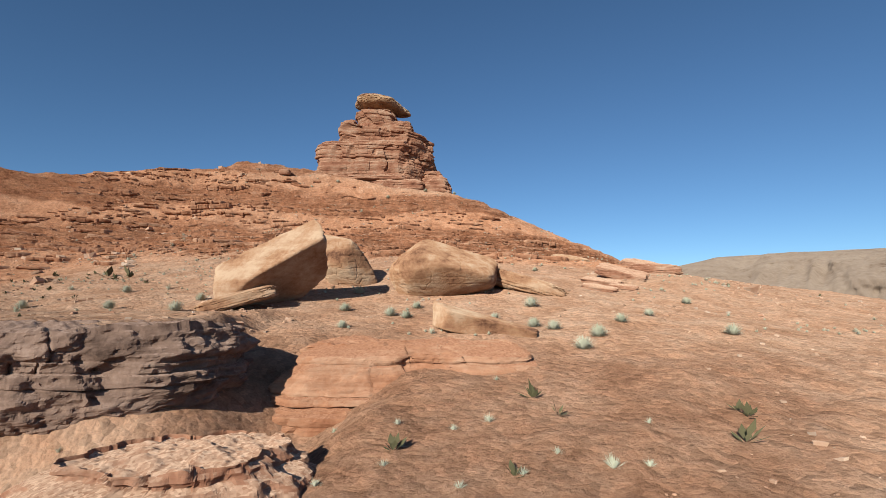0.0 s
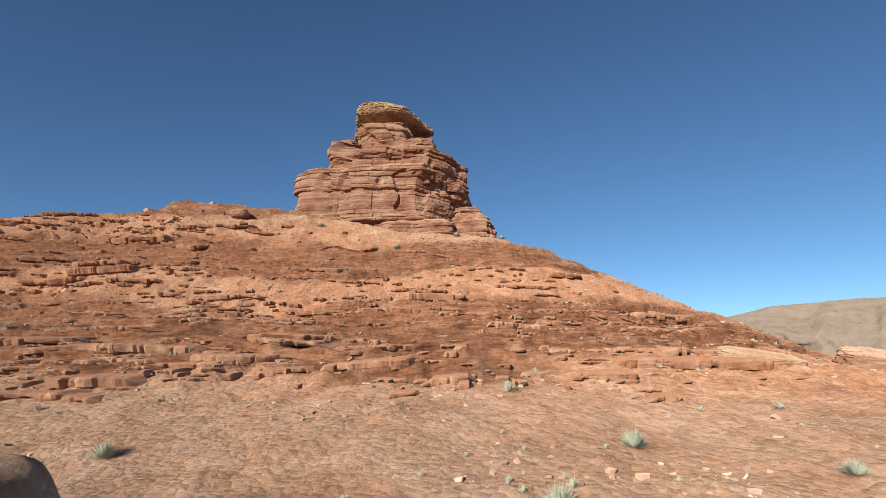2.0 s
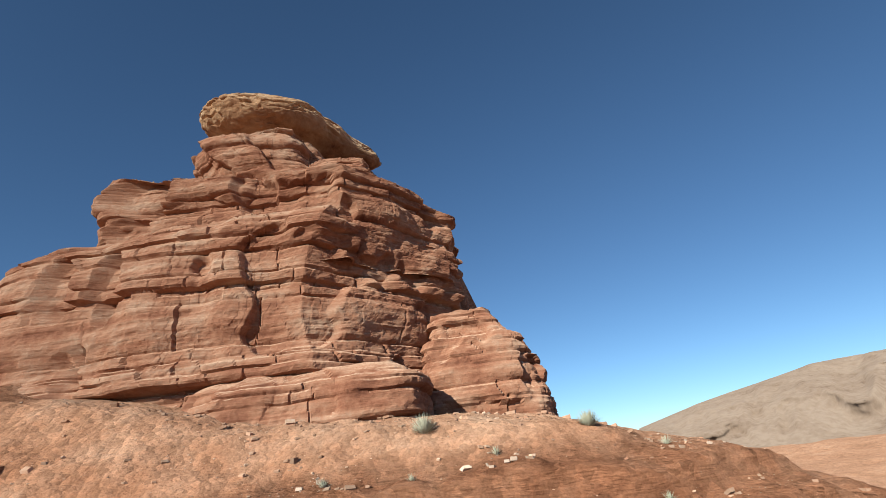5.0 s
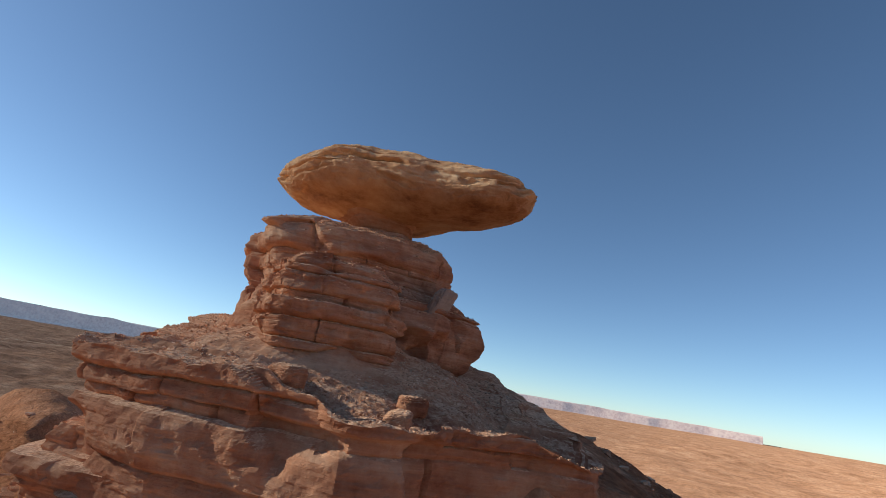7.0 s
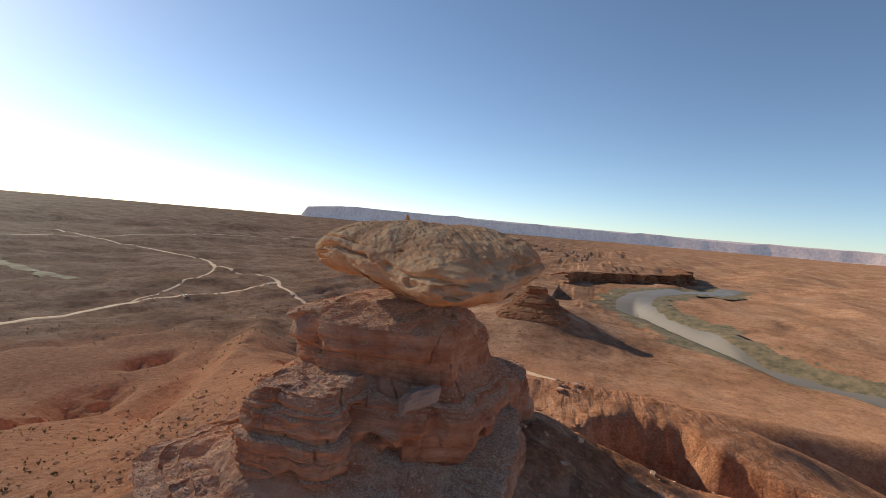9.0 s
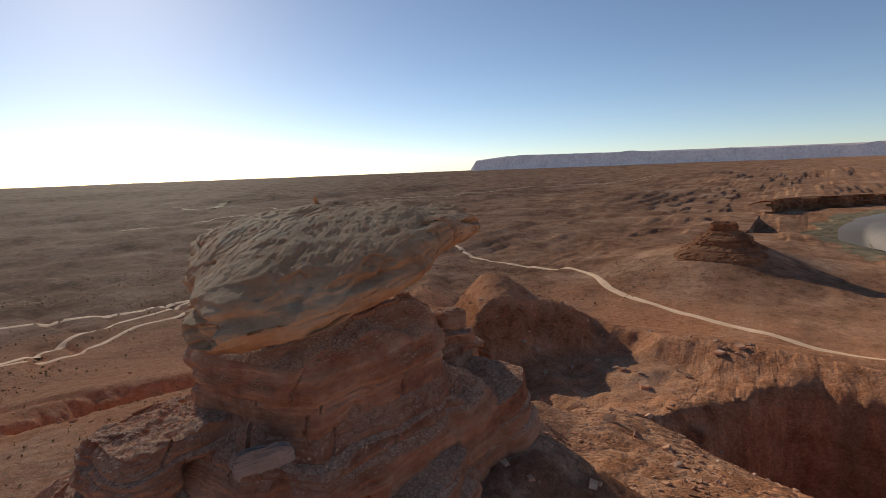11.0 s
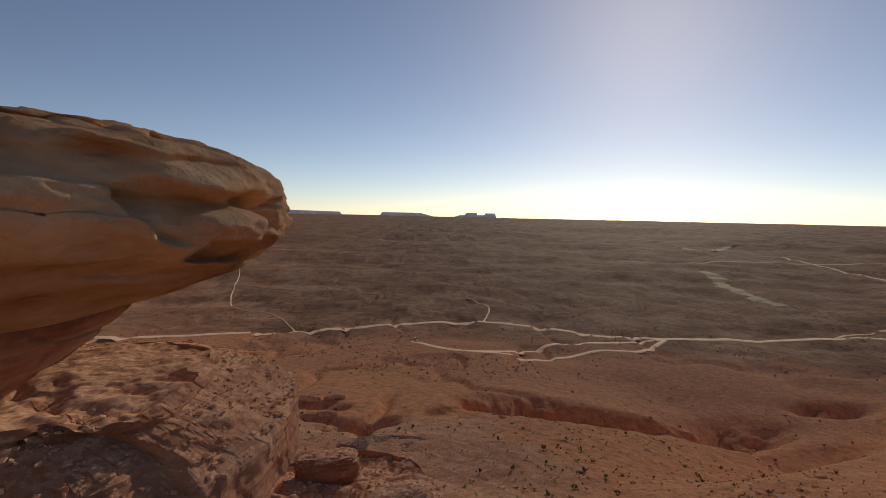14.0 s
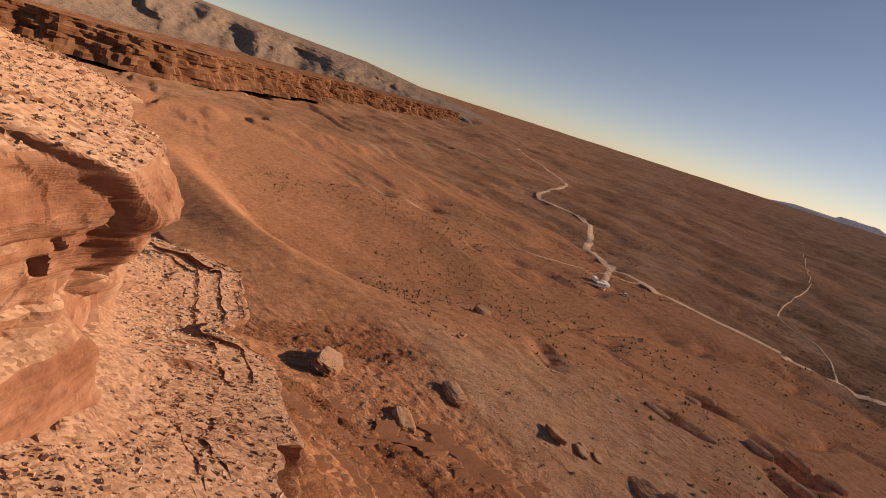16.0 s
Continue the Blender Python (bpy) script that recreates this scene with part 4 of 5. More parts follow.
# ---- roads and river ----
def ribbon(name, points, width, material, lift=0.3, ragged=0.25, seed=0.0):
    """A strip laid on the ground along a smooth line through the points."""
    P = np.array(points, float)
    P = np.concatenate([2 * P[:1] - P[1:2], P, 2 * P[-1:] - P[-2:-1]])
    out = []
    for k in range(1, len(P) - 2):
        n = max(int(np.linalg.norm(P[k + 1] - P[k]) / 4), 2)
        t = np.linspace(0, 1, n, endpoint=False)[:, None]
        a, b, c, d = P[k - 1], P[k], P[k + 1], P[k + 2]
        out.append(0.5 * (2 * b + (c - a) * t + (2 * a - 5 * b + 4 * c - d) * t ** 2 + (3 * b - a - 3 * c + d) * t ** 3))
    C = np.concatenate(out + [P[-2:-1]])
    d = np.gradient(C, axis=0)
    d /= np.maximum(np.linalg.norm(d, axis=1, keepdims=True), 1e-6)
    N = np.stack([-d[:, 1], d[:, 0]], 1)
    s = np.arange(len(C))
    rows = []
    spans = np.linspace(-1, 1, 5 if width < 30 else 17)
    for q in spans:
        w = width / 2 * (q + (abs(q) == 1) * q * ragged * fbm(s / 5 + seed, q * 3.0, 0.0, 3))
        rows.append(C + N * np.reshape(w, (-1, 1)))
    R = np.stack(rows)
    Z = np.maximum(mesh_z(R[..., 0], R[..., 1]), mesh_z(C[:, 0], C[:, 1])[None]) + lift - 0.5 * np.abs(spans)[:, None] ** 3
    return grid_mesh(name, R[..., 0], R[..., 1], Z, material)


ROADS = [
    ("main dirt road crossing the plain", 7.5, [(1100, -760), (690, -574), (503, -356), (396, -340), (307, -262), (262, -215), (187, -196), (70, -228), (-12, -260), (-70, -270), (-125, -247), (-200, -226), (-271, -243), (-336, -255), (-430, -232), (-500, -226), (-545, -236), (-562, -275), (-612, -384), (-702, -505), (-790, -770), (-900, -1100)]),
    ("pale dirt track leading to the western loop", 6.0, [(-545, -236), (-500, -200), (-440, -120), (-405, -8), (-335, 48), (-283, 133), (-262, 211), (-230, 330), (-160, 480)]),
    ("branch track of the loop", 4.0, [(-612, -384), (-520, -330), (-400, -270), (-336, -255)]),
    ("sandy camp track", 5.0, [(-14, -189), (-44, -158), (-80, -172), (-110, -196), (-160, -212), (-200, -226)]),
    ("sandy camp track", 4.4, [(-44, -158), (-95, -158), (-135, -182), (-165, -190), (-200, -226)]),
    ("dirt track along the apron", 1.8, [(187, -196), (205, -150), (225, -109), (278, -97), (325, -46), (420, 10)]),
    ("thin dirt track on the far plain", 1.6, [(70, -228), (110, -300), (164, -350), (250, -600), (423, -959)]),
    ("thin dirt track on the far plain", 1.6, [(-70, -270), (-80, -330), (-60, -390)]),
    ("red dirt spur to the parked vehicles", 5.0, [(225, -205), (196, -165), (170, -132)]),
    ("distant straight road", 7.0, [(-425, -919), (-1000, -900), (-1700, -700), (-2400, -400)]),
]
for k, (label, width, points) in enumerate(ROADS):
    tagged(new("road", ribbon("road", points, width, M_ROAD, 0.24 + 0.015 * k, 0.35, k * 3.3)), label, "road", kind="structure")

M_WATER = bpy.data.materials.new("river_water")
M_WATER.use_nodes = True
wb = M_WATER.node_tree.nodes["Principled BSDF"]
wb.inputs["Base Color"].default_value = (0.14, 0.12, 0.10, 1)
wb.inputs["Roughness"].default_value = 0.45
wb.inputs["Specular IOR Level"].default_value = 0.3
wtex = M_WATER.node_tree.nodes.new("ShaderNodeTexNoise")
wtex.inputs["Scale"].default_value = 0.4
wbump = M_WATER.node_tree.nodes.new("ShaderNodeBump")
wbump.inputs["Strength"].default_value = 0.15
M_WATER.node_tree.links.new(wtex.outputs["Fac"], wbump.inputs["Height"])
M_WATER.node_tree.links.new(wbump.outputs[0], wb.inputs["Normal"])
M_BANK = node_material("green_bank", [(0.4, (0.060, 0.055, 0.034)), (0.6, (0.125, 0.110, 0.070)), (0.85, (0.26, 0.19, 0.12))], 0.12, 1.0)
RIVER = [(-330, 900), (-345, 620), (-370, 430), (-390, 360), (-465, 273), (-570, 240), (-690, 205), (-800, 212), (-910, 280), (-1010, 350), (-1230, 440)]
tagged(new("riverbank", ribbon("riverbank", RIVER, 105, M_BANK, 0.5, 0.35, 4.0)), "green strip of brush along the river", "riverbank", kind="structure")
tagged(new("water", ribbon("water", RIVER, 46, M_WATER, 1.0, 0.15, 8.0)), "muddy brown river bending through the desert", "river", kind="structure")


# ---- stones and scrub ----
def stone_field(name, places, sizes, material, seed, squash=0.45):
    """Many small angular stones on the ground, joined."""
    rng = np.random.default_rng(seed)
    n = len(sizes)
    box = np.array([(i, j, k) for i in (-1, 1) for j in (-1, 1) for k in (-1, 1)], float)
    faces = np.array([(0, 1, 3, 2), (4, 6, 7, 5), (0, 4, 5, 1), (2, 3, 7, 6), (0, 2, 6, 4), (1, 5, 7, 3)])
    co = box[None] * (0.55 + 0.45 * rng.random((n, 8, 1))) * (0.6 + 0.8 * rng.random((n, 1, 3))) * np.array([1, 0.8, squash])
    a = rng.random(n) * 2 * math.pi
    t = rng.normal(0, 0.35, n)
    c, s, ct, st = np.cos(a)[:, None], np.sin(a)[:, None], np.cos(t)[:, None], np.sin(t)[:, None]
    x, y, z = co[..., 0], co[..., 1], co[..., 2]
    y, z = y * ct - z * st, y * st + z * ct
    x, y = x * c - y * s, x * s + y * c
    co = np.stack([x, y, z], -1) * np.reshape(sizes, (-1, 1, 1)) / 2 + places[:, None, :]
    f = faces[None] + 8 * np.arange(n)[:, None, None]
    me = bpy.data.meshes.new(name)
    me.from_pydata(co.reshape(-1, 3).tolist(), [], f.reshape(-1, 4).tolist())
    me.materials.append(material)
    return me


def stone_material():
    m = node_material("loose_stone", [(0.40, (0.27, 0.125, 0.074)), (0.58, (0.43, 0.220, 0.134)), (0.75, (0.53, 0.33, 0.22)), (0.95, (0.64, 0.50, 0.40))], 0.3, 3.0, bump=0.3)
    n, l = m.node_tree.nodes, m.node_tree.links
    geo = n.new("ShaderNodeNewGeometry")
    hsv = n.new("ShaderNodeHueSaturation")
    bright = n.new("ShaderNodeMapRange")
    bright.inputs["To Min"].default_value, bright.inputs["To Max"].default_value = 0.6, 1.25
    l.new(geo.outputs["Random Per Island"], bright.inputs["Value"])
    l.new(bright.outputs[0], hsv.inputs["Value"])
    bsdf = n["Principled BSDF"]
    l.new(bsdf.inputs["Base Color"].links[0].from_socket, hsv.inputs["Color"])
    l.new(hsv.outputs[0], bsdf.inputs["Base Color"])
    return m


M_STONE = stone_material()
rng = np.random.default_rng(11)


def strew(count, x0, x1, y0, y1, small, large, keep):
    """Places and sizes of stones in a stretch of the plan, denser where keep is high."""
    x, y = rng.uniform(x0, x1, count * 3), rng.uniform(y0, y1, count * 3)
    ok = rng.random(count * 3) < keep(x, y)
    x, y = x[ok][:count], y[ok][:count]
    size = small + (large - small) * rng.random(len(x)) ** 7
    return np.stack([x, y, mesh_z(x, y) + 0.12 * size], -1), size


def clumps(x, y):
    return smooth(-0.25, 0.5, fbm(x / 6, y / 6, 12.0, 3))


for label, args in (
    ("loose broken stones scattered over the red hillside", (10000, -70, 45, 58, 117, 0.05, 0.45, clumps)),
    ("small stones strewn below the foot of the butte", (7000, -45, 30, 88, 118, 0.05, 0.34, lambda x, y: 0.25 + clumps(x, y))),
    ("rubble on the back of the hill", (6000, -60, 20, 120, 160, 0.05, 0.5, clumps)),
    ("small stones on the sandy apron", (2600, -40, 45, 5, 62, 0.06, 0.45, clumps)),
    ("scattered rocks on the lower slopes", (1800, -160, 160, -140, 60, 0.25, 1.6, lambda x, y: clumps(x, y) * ((np.abs(x) > 30) | (y < -12)))),
    ("rocks on the western spur", (2200, -150, -40, 40, 140, 0.2, 1.6, clumps)),
):
    tagged(new("rubble", stone_field("rubble", *strew(*args), M_STONE, len(label))), label, "stones", kind="stuff")


def rock_tree(me):
    co = np.empty(len(me.vertices) * 3)
    me.vertices.foreach_get("co", co)
    return BVHTree.FromPolygons(co.reshape(-1, 3).tolist(), [tuple(p.vertices) for p in me.polygons])


BUTTE_TREES = [rock_tree(part.data) for part in butte.children]


def rock_at(x, y, trees):
    """The highest rock under the hat at a place, and how level it is there."""
    best = None
    for tree in trees:
        spot, normal, _, _ = tree.ray_cast(Vector((x, y, 51.0)), Vector((0, 0, -1)))
        if spot and (best is None or spot.z > best[0]):
            best = (spot.z, normal.z)
    return best


def terrace_stones():
    """Stones where the butte's rock is level enough to hold them."""
    spots = []
    for x, y in zip(rng.uniform(-27, -2, 30000), rng.uniform(117, 133, 30000)):
        best = rock_at(x, y, BUTTE_TREES)
        if best and 37 < best[0] < 49.3 and abs(best[1]) > 0.72 and not ((x + 17.4) ** 2 + (y - 127.5) ** 2 < 6):
            spots.append((x, y, best[0] + 0.03))
    size = 0.025 + 0.09 * rng.random(len(spots)) ** 4
    return np.array(spots), size


tagged(new("rubble", stone_field("rubble", *terrace_stones(), M_STONE, 5)), "pale rubble lying on the terraces of the butte", "stones", kind="stuff")
for x, y, size, turn, seed in ((-22.7, 127.5, (1.9, 1.5, 0.9), 20, 61), (-24.2, 128.2, (1.7, 1.4, 1.2), -30, 62), (-24.6, 126.3, (1.6, 1.3, 0.8), 65, 63), (-22.9, 124.2, (1.5, 1.1, 0.7), 10, 64), (-5.0, 123.6, (1.1, 0.9, 0.6), 40, 65), (-4.2, 126.8, (1.3, 0.8, 0.6), -20, 66), (-6.0, 127.6, (1.0, 0.9, 0.7), 15, 67)):
    top = rock_at(x, y, BUTTE_TREES)
    boulder(x, y, size, turn, 4, 6, seed, "weathered red sandstone block on the butte's terrace", max(top[0] if top else 0, ground_at(x, y)) + 0.28 * size[2], 0.55, 0, M_ROCK)


def scrub_mesh(name, places, sizes, material, seed, blades=90, wide=0.03):
    """Low dry bushes: fans of thin stems and leaves."""
    g = np.random.default_rng(seed)
    n = len(sizes)
    a, e = g.random((n, blades)) * 2 * math.pi, 0.25 + 1.1 * g.random((n, blades))
    length = (0.45 + 0.55 * g.random((n, blades))) * np.reshape(sizes, (-1, 1))
    d = np.stack([np.cos(a) * np.cos(e), np.sin(a) * np.cos(e), np.sin(e)], -1)
    side = np.stack([-np.sin(a), np.cos(a), 0 * a], -1)
    root = places[:, None, :] + d * (0.15 * length)[..., None]
    tip = places[:, None, :] + d * length[..., None]
    mid = (root + tip) / 2
    w = (wide * length)[..., None] * side
    co = np.stack([root, mid + w, tip, mid - w], 2)
    f = np.arange(n * blades * 4).reshape(-1, 4)
    me = bpy.data.meshes.new(name)
    me.from_pydata(co.reshape(-1, 3).tolist(), [], f.tolist())
    me.materials.append(material)
    return me


M_SCRUB = node_material("dry_scrub", [(0.4, (0.28, 0.26, 0.17)), (0.6, (0.45, 0.42, 0.30)), (0.85, (0.58, 0.53, 0.40))], 0.7, 4.0, bump=0.0)
M_DARK_SCRUB = node_material("dark_scrub", [(0.4, (0.05, 0.045, 0.022)), (0.6, (0.10, 0.085, 0.042)), (0.85, (0.16, 0.13, 0.07))], 0.2, 2.0, bump=0.0)


def scatter(count, x0, x1, y0, y1, small, large, keep):
    p, size = strew(count, x0, x1, y0, y1, small, large, keep)
    p[:, 2] -= 0.14 * size
    return p, size


tagged(new("scrub", scrub_mesh("scrub", *scatter(620, -55, 45, 12, 66, 0.25, 0.65, lambda x, y: smooth(-0.1, 0.4, fbm(x / 14, y / 9, 21.0, 3))), M_SCRUB, 1)), "pale grey-green tufts of dry desert scrub", "scrub", kind="stuff")
SHRUBS = [(8.7, 28.7, 0.9), (6.7, 31.0, 0.8), (3.4, 33.6, 0.6), (-7.0, 36.5, 0.8), (-1.9, 36.7, 0.7), (-3.5, 34.0, 0.8), (-2.4, 33.2, 0.7), (6.6, 38.2, 1.0), (-7.3, 44.1, 0.9), (5.6, 31.6, 0.8), (7.2, 26.3, 0.9),
          (-24.8, 37.9, 0.9), (-17.6, 33.6, 0.9), (11.5, 33.0, 0.8), (14.5, 36.0, 0.7), (17.5, 31.0, 0.9), (-19.5, 41.0, 0.8), (-28.0, 45.0, 0.9), (-33.0, 40.0, 0.9), (21.0, 44.0, 0.8), (-5.8, 29.5, 0.6), (0.8, 57.0, 0.8), (4.6, 63.0, 0.9), (11.0, 60.5, 0.7),
          (-15.5, 61.0, 0.8), (-12.0, 108.6, 1.0), (-23.4, 110.5, 0.9), (-4.0, 112.6, 0.9), (2.5, 113.5, 0.8)]
for k, (x, y, size) in enumerate(SHRUBS):
    tagged(new("shrub", scrub_mesh("shrub", np.array([(x, y, ground_at(x, y) - 0.05)]), np.array([size]), M_SCRUB, 60 + k, 900, 0.012)), "pale grey-green desert shrub with thin dry stems", "shrub", "shrubs on the hill's foot")
tagged(new("scrub", scrub_mesh("scrub", *scatter(160, -60, 40, 66, 118, 0.4, 0.9, clumps), M_SCRUB, 2)), "small green tufts on the hillside", "scrub", kind="stuff")
tagged(new("scrub", scrub_mesh("scrub", *scatter(13000, -420, 330, -420, 60, 0.5, 1.7, lambda x, y: smooth(-0.3, 0.3, fbm(x / 60, y / 60, 22.0, 3))), M_DARK_SCRUB, 3, 9, 0.2)), "dark low bushes dotted over the plain", "scrub", kind="stuff")


# ---- small things on the rock ----
cairn = tagged(new("cairn"), "small stack of flat stones on top of the hat boulder", "cairn")
HAT_TOP = max((hat.matrix_world @ v.co).z for v in hat.data.vertices if (v.co.x + 17.3) ** 2 + (v.co.y - 126.2) ** 2 < 0.4)
for k, (w, h) in enumerate(((0.42, 0.14), (0.30, 0.12), (0.2, 0.11), (0.12, 0.12))):
    ob = piece("stone", boulder_mesh("stone", (w, w * 0.8, h), 40 + k, M_CAP, 0.6, 14, 20), cairn)
    ob.matrix_world = pose(-17.3 + 0.03 * k, 126.2, HAT_TOP - 0.12 + 0.11 * k, 4 * k, 3, 50 * k)

M_GREY = node_material("grey_slab", [(0.4, (0.17, 0.12, 0.10)), (0.6, (0.26, 0.20, 0.17)), (0.9, (0.36, 0.29, 0.25))], 0.6, 5.0, bump=0.3)
slab = tagged(new("slab", boulder_mesh("slab", (2.1, 0.5, 1.9), 51, M_GREY, 0.5)), "pale grey slab leaning on the column's side", "rock")
slab.matrix_world = pose(-11.4, 129.6, 45.6, -28, 10, -40)
red_butte = tagged(new("far_butte"), "small stepped red butte on the western plain", "butte")
bz = ground_at(-440, 95)
piece("cap_rock", strata_rock("cap_rock", (-440, 95, 0), [(bz - 18, 0, 0, 52, 40), (bz - 8, 0, 0, 40, 30), (bz - 1, 0, 0, 25, 19), (bz + 4, 0, 0, 21, 16), (bz + 8, 0, 0, 12, 9), (bz + 13, 0, 0, 10, 8)], M_CLIFF, 14, rings=60, spokes=160, layer=3.0, ledge=1.6, crack=0.6, rough=0.4, block=5), red_butte)


# ---- vehicles ----
def plain(name, colour, rough=0.5, metal=0.0):
    m = bpy.data.materials.new(name)
    m.use_nodes = True
    b = m.node_tree.nodes["Principled BSDF"]
    b.inputs["Base Color"].default_value = (*colour, 1)
    b.inputs["Roughness"].default_value, b.inputs["Metallic"].default_value = rough, metal
    return m


M_WHITE, M_GLASS, M_TYRE, M_SILVER = plain("white_paint", (0.78, 0.77, 0.74), 0.35), plain("dark_glass", (0.02, 0.025, 0.03), 0.08), plain("tyre", (0.02, 0.02, 0.02), 0.8), plain("silver_paint", (0.45, 0.45, 0.46), 0.35, 0.4)


def hull(name, outline, width, material, parent, bevel=0.08, label=""):
    """A body from its side outline (x, z), as wide as given, with bevelled edges."""
    bm = bmesh.new()
    left = [bm.verts.new((x, -width / 2, z)) for x, z in outline]
    right = [bm.verts.new((x, width / 2, z)) for x, z in outline]
    bm.faces.new(left[::-1])
    bm.faces.new(right)
    for k in range(len(outline)):
        j = (k + 1) % len(outline)
        bm.faces.new((left[k], left[j], right[j], right[k]))
    bmesh.ops.recalc_face_normals(bm, faces=bm.faces)
    bmesh.ops.bevel(bm, geom=bm.edges[:], offset=bevel, segments=2, affect="EDGES")
    me = bpy.data.meshes.new(name)
    bm.to_mesh(me)
    bm.free()
    me.materials.append(material)
    return piece(name, me, parent, label)


def wheel(parent, x, y, r=0.38):
    bm = bmesh.new()
    bmesh.ops.create_cone(bm, cap_ends=True, segments=18, radius1=r, radius2=r, depth=0.25, matrix=Matrix.Translation((x, y, r)) @ Matrix.Rotation(radians(90), 4, "X"))
    bmesh.ops.bevel(bm, geom=[e for e in bm.edges if e.is_manifold and e.calc_face_angle(0) > 1], offset=0.05, segments=2, affect="EDGES")
    me = bpy.data.meshes.new("wheel")
    bm.to_mesh(me)
    bm.free()
    me.materials.append(M_TYRE)
    return piece("wheel", me, parent)


def place(thing, x, y, turn):
    thing.matrix_world = pose(x, y, max(ground_at(x + dx, y + dy) for dx in (-2, 0, 2) for dy in (-2, 0, 2)) + 0.03, 0, 0, turn)


def motorhome(x, y, turn, label):
    t = tagged(new("motorhome"), label, "motorhome")
    hull("body", [(-3.6, 0.5), (2.2, 0.5), (2.2, 2.1), (3.0, 2.3), (3.0, 3.1), (-3.6, 3.1)], 2.4, M_WHITE, t)
    hull("cab", [(2.15, 0.5), (3.6, 0.5), (3.6, 1.2), (2.9, 2.05), (2.15, 2.05)], 2.1, M_WHITE, t)
    hull("windscreen", [(3.02, 1.95), (3.58, 1.28), (3.62, 1.28), (3.06, 1.98)], 1.8, M_GLASS, t, 0.01)
    for wx in (-2.4, -0.4, 1.2):
        hull("window", [(wx, 1.7), (wx + 0.9, 1.7), (wx + 0.9, 2.4), (wx, 2.4)], 2.44, M_GLASS, t, 0.02)
    for wx in (-2.3, 2.7):
        for wy in (-1.0, 1.0):
            wheel(t, wx, wy, 0.42)
    place(t, x, y, turn)


def trailer(x, y, turn, label):
    t = tagged(new("trailer"), label, "trailer")
    hull("body", [(-3.4, 0.55), (3.2, 0.55), (3.5, 1.4), (3.1, 2.8), (-3.4, 2.8)], 2.3, M_WHITE, t)
    hull("drawbar", [(3.3, 0.5), (4.6, 0.5), (4.6, 0.62), (3.3, 0.62)], 0.3, M_SILVER, t, 0.02)
    for wx in (-2.2, 0.9):
        hull("window", [(wx, 1.5), (wx + 1.1, 1.5), (wx + 1.1, 2.1), (wx, 2.1)], 2.34, M_GLASS, t, 0.02)
    for wx in (-0.45, 0.45):
        for wy in (-1.0, 1.0):
            wheel(t, wx, wy)
    place(t, x, y, turn)


def car(x, y, turn, paint, label):
    t = tagged(new("car"), label, "car")
    hull("body", [(-2.3, 0.35), (2.3, 0.35), (2.3, 0.8), (1.1, 1.0), (-2.3, 1.05)], 1.85, paint, t)
    hull("cabin", [(-2.2, 1.0), (1.0, 1.0), (0.3, 1.7), (-1.9, 1.72)], 1.65, M_GLASS, t, 0.05)
    hull("roof", [(-1.9, 1.68), (0.3, 1.66), (0.25, 1.76), (-1.85, 1.78)], 1.6, paint, t, 0.02)
    for wx in (-1.45, 1.45):
        for wy in (-0.82, 0.82):
            wheel(t, wx, wy)
    place(t, x, y, turn)


motorhome(170, -130, 65, "white motorhome parked on red earth")
trailer(178, -133, 150, "white caravan parked beside the motorhome")
trailer(172, -137, 160, "white caravan with its end to the road")
car(160, -141, 40, M_WHITE, "white car parked near the caravans")
car(-17, -193, 120, M_SILVER, "silver car on the sandy camp track")
car(-386, -230, 5, M_WHITE, "white car on the dirt road far off")


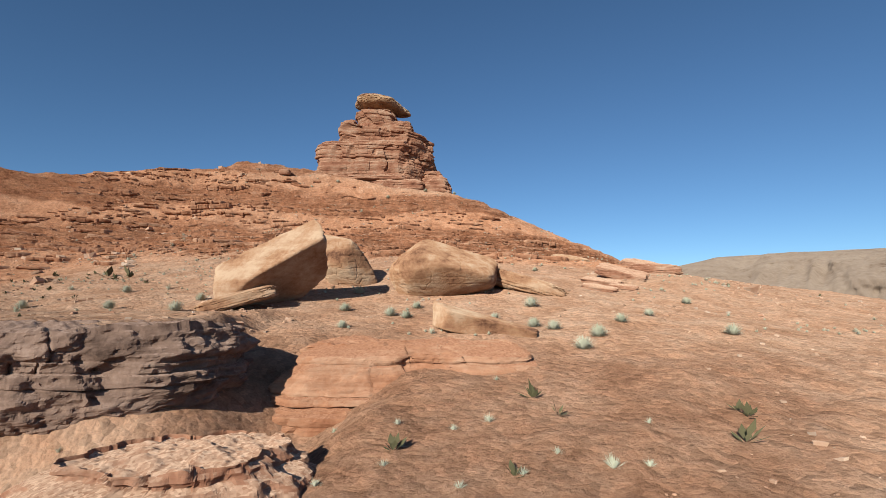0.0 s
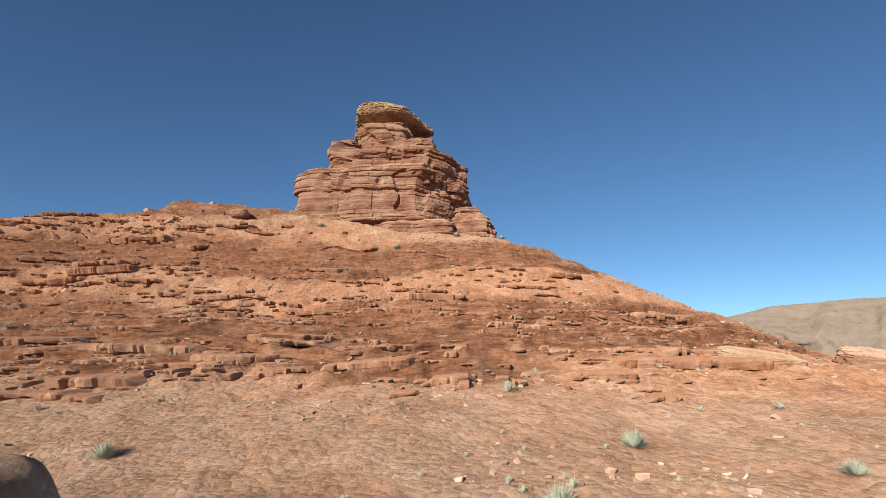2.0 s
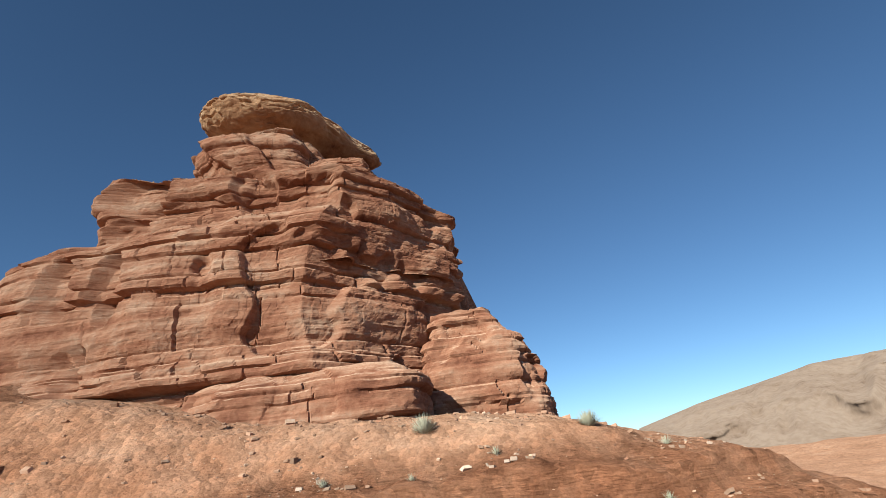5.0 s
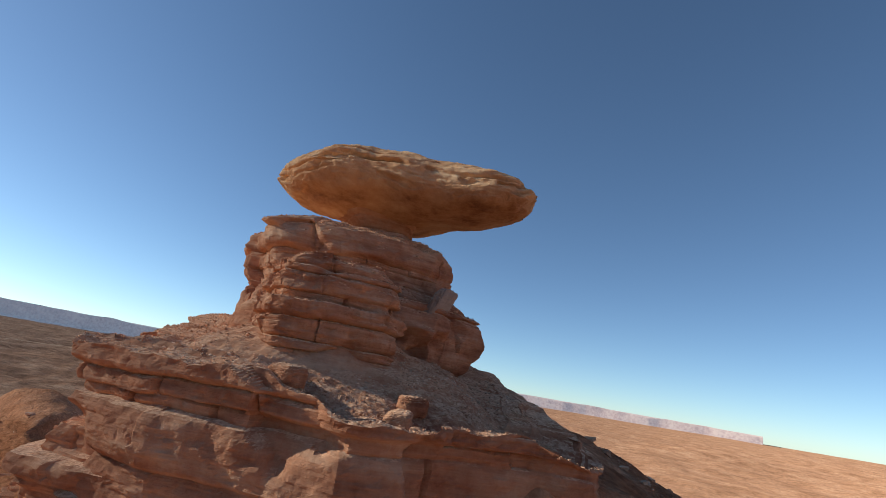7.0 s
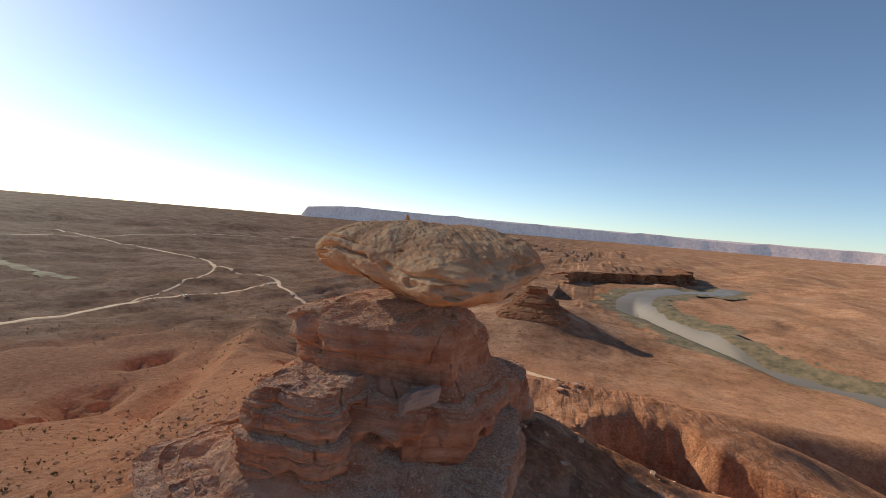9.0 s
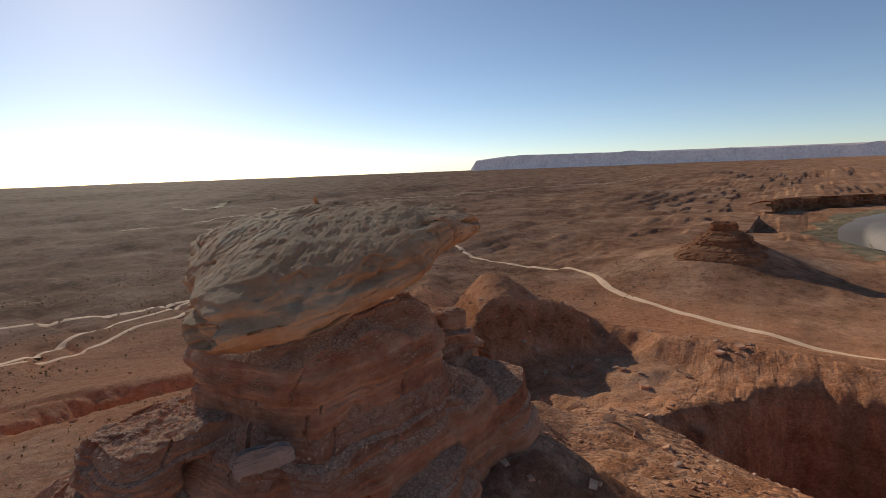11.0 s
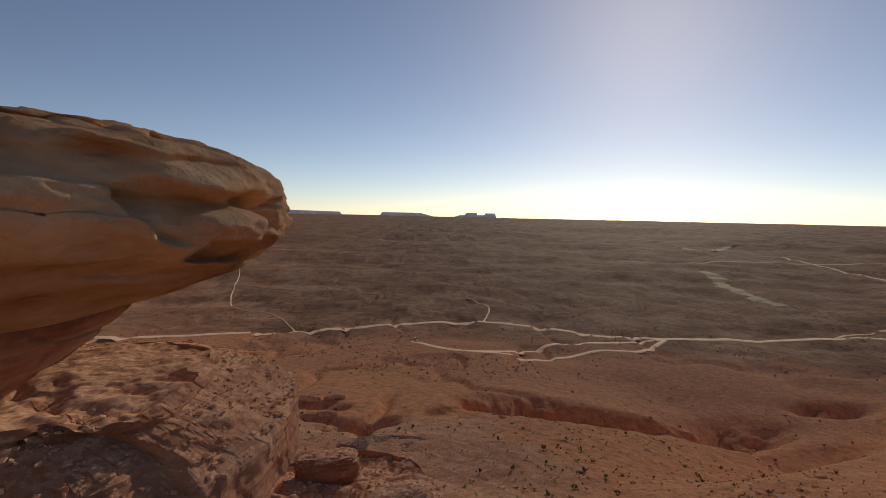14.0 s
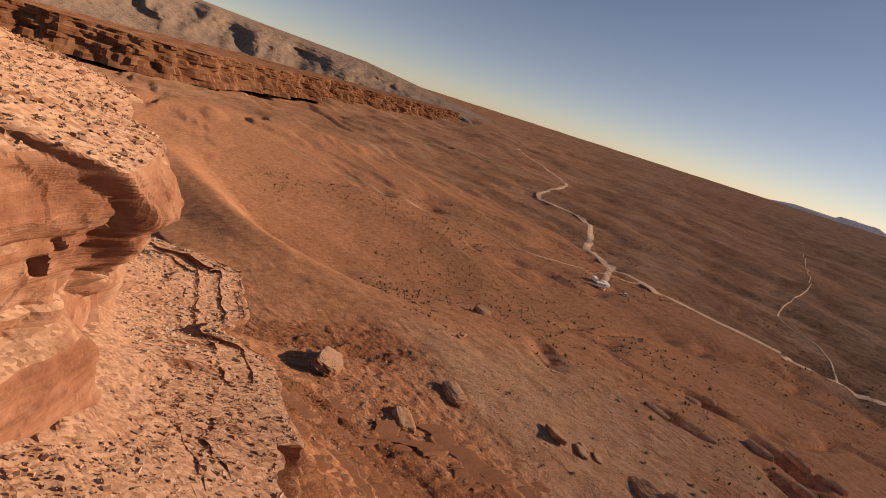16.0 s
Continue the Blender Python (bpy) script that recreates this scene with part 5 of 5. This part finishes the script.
# ---- ledges that crop out of the hillside ----
def ledge_grid(cx, cy, length, thick, lip, seed, slant=0.0):
    """A bed of rock along the contour: a broken lip that overhangs a hollow, dying into the slope at both ends."""
    n = max(int(length / 0.14), 8)
    s = np.linspace(-0.5, 0.5, n)
    x = cx + s * length
    z0 = ground_at(cx, cy)
    y = np.full(n, float(cy))
    for _ in range(6):
        y = y - np.clip((mesh_z(x, y) - z0 - slant * (x - cx)) / 0.55, -0.8, 0.8)
    k = np.convolve(np.pad(y, 6, mode="edge"), np.ones(13) / 13, mode="valid")
    y = k + 0.6 * fbm(x / 1.7, seed * 3.1, 0.5, 3)
    fade = np.clip((0.5 - np.abs(s)) * 2 * length / min(length * 0.5, 2.2), 0, 1) ** 1.1
    # blocks along the bed
    bw = thick * 1.5
    q = x / bw + 1.4 * fbm(x / 1.3, seed, 0.2, 2)
    qc = np.floor(q)
    shift = fbm(qc * 5.3 + seed, 0.5, 0.5, 1)
    joint = np.exp(-((np.minimum(q - qc, 1 - q + qc) * bw / 0.09) ** 2))
    prof = [(-2.6, 0.10), (-1.2, 0.10), (-0.2, 0.06), (0.75, 0.0), (1.0, -0.10), (0.95, -0.28), (0.80, -0.45), (0.35, -0.50), (-0.35, -0.55), (-0.6, -0.66), (-0.3, -0.74), (0.30, -0.78), (0.42, -0.92), (0.2, -1.1), (-1.4, -1.5)]
    rows = []
    top = mesh_z(x, y)
    top = np.convolve(np.pad(top, 9, mode="edge"), np.ones(19) / 19, mode="valid") + 0.38 * thick
    m = np.arange(len(prof))[:, None]
    chip, dent = fbm(x[None] / 0.3, m * 1.7, seed, 2), fbm(x[None] / 0.4, m * 2.3, seed, 3)
    for k, (o, h) in enumerate(prof):
        out = lip * o * (0.55 + 0.45 * fade) + (lip * 0.4 * shift - 0.35 * lip * joint) * (o > 0) * fade - lip * 1.6 * (1 - fade) + 0.10 * lip * chip[k]
        zz = top + thick * h * (0.7 + 0.5 * (shift > -0.1)) * fade - 0.7 * thick * (1 - fade) + 0.06 * thick * dent[k]
        rows.append((x, y - out, zz))
    return [np.stack([r[c] for r in rows]) for c in range(3)]


lrng = np.random.default_rng(77)


def lay_ledges(count, x0, x1, y0, y1, small, large, keep):
    done = 0
    while done < count:
        x, y = lrng.uniform(x0, x1), lrng.uniform(y0, y1)
        if lrng.random() > keep(x, y):
            continue
        z1, z2 = ground_at(x, y - 2), ground_at(x, y + 2)
        if not 0.5 < z2 - z1 < 5.5:
            continue
        done += 1
        length = small + (large - small) * lrng.random() ** 2.2
        thick = (0.45 + 1.3 * lrng.random() ** 1.5) * (0.7 + 0.05 * length)
        thick = min(thick, 0.35 + 0.12 * length) * (0.45 if z1 > 19 and x > -28 else 1.0)
        ob = new("ledge", grid_mesh("ledge", *ledge_grid(x, y, length, thick, 0.32 + 0.55 * thick, done + int(x0), lrng.normal(0, 0.03)), M_LEDGE, False))
        ob.parent = ground


def ledge_zone(x, y):
    z = ground_at(x, y)
    rows = 0.5 + 0.5 * math.sin(z * 1.1 + 0.05 * x)
    belt = math.exp(-((z - 12.5 - 0.03 * x) / 4.0) ** 2)
    return float(smooth(5.0, 9.0, z)) * (1.0 if y < 103 or x < -30 else 0.25) * min(1.0, 0.12 + 0.8 * rows * max(belt, 0.75 if x < -18 else 0.25))


lay_ledges(300, -72, 40, 67, 108, 1.4, 9.0, ledge_zone)


def small_ledges(count, x0, x1, y0, y1):
    """Many short broken beds, joined."""
    co, quads, base, done = [], [], 0, 0
    while done < count:
        x, y = lrng.uniform(x0, x1), lrng.uniform(y0, y1)
        if lrng.random() > ledge_zone(x, y):
            continue
        done += 1
        length = 0.5 + 2.4 * lrng.random() ** 1.5
        thick = 0.22 + 0.5 * lrng.random() ** 1.5
        G = ledge_grid(x, y, length, thick, 0.22 + 0.5 * thick, done + 500, lrng.normal(0, 0.05))
        r, c = G[0].shape
        i = base + np.arange(r * c).reshape(r, c)
        co.append(np.stack(G, -1).reshape(-1, 3))
        quads.append(np.stack([i[:-1, :-1], i[:-1, 1:], i[1:, 1:], i[1:, :-1]], -1).reshape(-1, 4))
        base += r * c
    me = bpy.data.meshes.new("outcrop")
    me.from_pydata(np.concatenate(co).tolist(), [], np.concatenate(quads).tolist())
    me.materials.append(M_LEDGE)
    return me


tagged(new("outcrop", small_ledges(1300, -70, 40, 66, 110)), "short broken beds of dark red rock cropping out of the hillside", "rock", kind="stuff")
lay_ledges(30, -76, -40, 66, 104, 3.0, 10.0, lambda x, y: 1.0)


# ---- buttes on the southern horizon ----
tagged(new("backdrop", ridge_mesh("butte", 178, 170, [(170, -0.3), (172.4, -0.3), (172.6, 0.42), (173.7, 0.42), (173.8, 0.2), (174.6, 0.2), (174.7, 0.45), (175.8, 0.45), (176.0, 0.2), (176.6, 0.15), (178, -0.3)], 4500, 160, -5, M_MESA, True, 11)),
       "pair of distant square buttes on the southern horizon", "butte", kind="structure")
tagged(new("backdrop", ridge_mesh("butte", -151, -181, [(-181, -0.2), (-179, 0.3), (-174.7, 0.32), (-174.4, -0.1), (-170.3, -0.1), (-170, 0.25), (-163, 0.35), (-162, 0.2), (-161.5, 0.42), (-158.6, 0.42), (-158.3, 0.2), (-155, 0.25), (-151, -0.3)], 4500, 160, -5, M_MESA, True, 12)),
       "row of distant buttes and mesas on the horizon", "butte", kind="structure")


# ---- pale dry grass on the plain ----
M_GRASS = node_material("dry_grass", [(0.42, (0.15, 0.085, 0.040)), (0.58, (0.26, 0.165, 0.075)), (0.8, (0.38, 0.27, 0.125))], 0.05, 1.2)
for k, (width, points) in enumerate(((22.0, [(-480, -693), (-442, -560), (-424, -470), (-411, -395)]), (26.0, [(-735, -1308), (-777, -1238), (-953, -1402)]), (16.0, [(772, -234), (769, -347), (690, -408), (609, -485)]))):
    tagged(new("grass", ribbon("grass", points, width, M_GRASS, 0.2, 0.9, 30 + k * 5.0)), "ragged patch of pale yellow dry grass on the plain", "grass", kind="stuff")
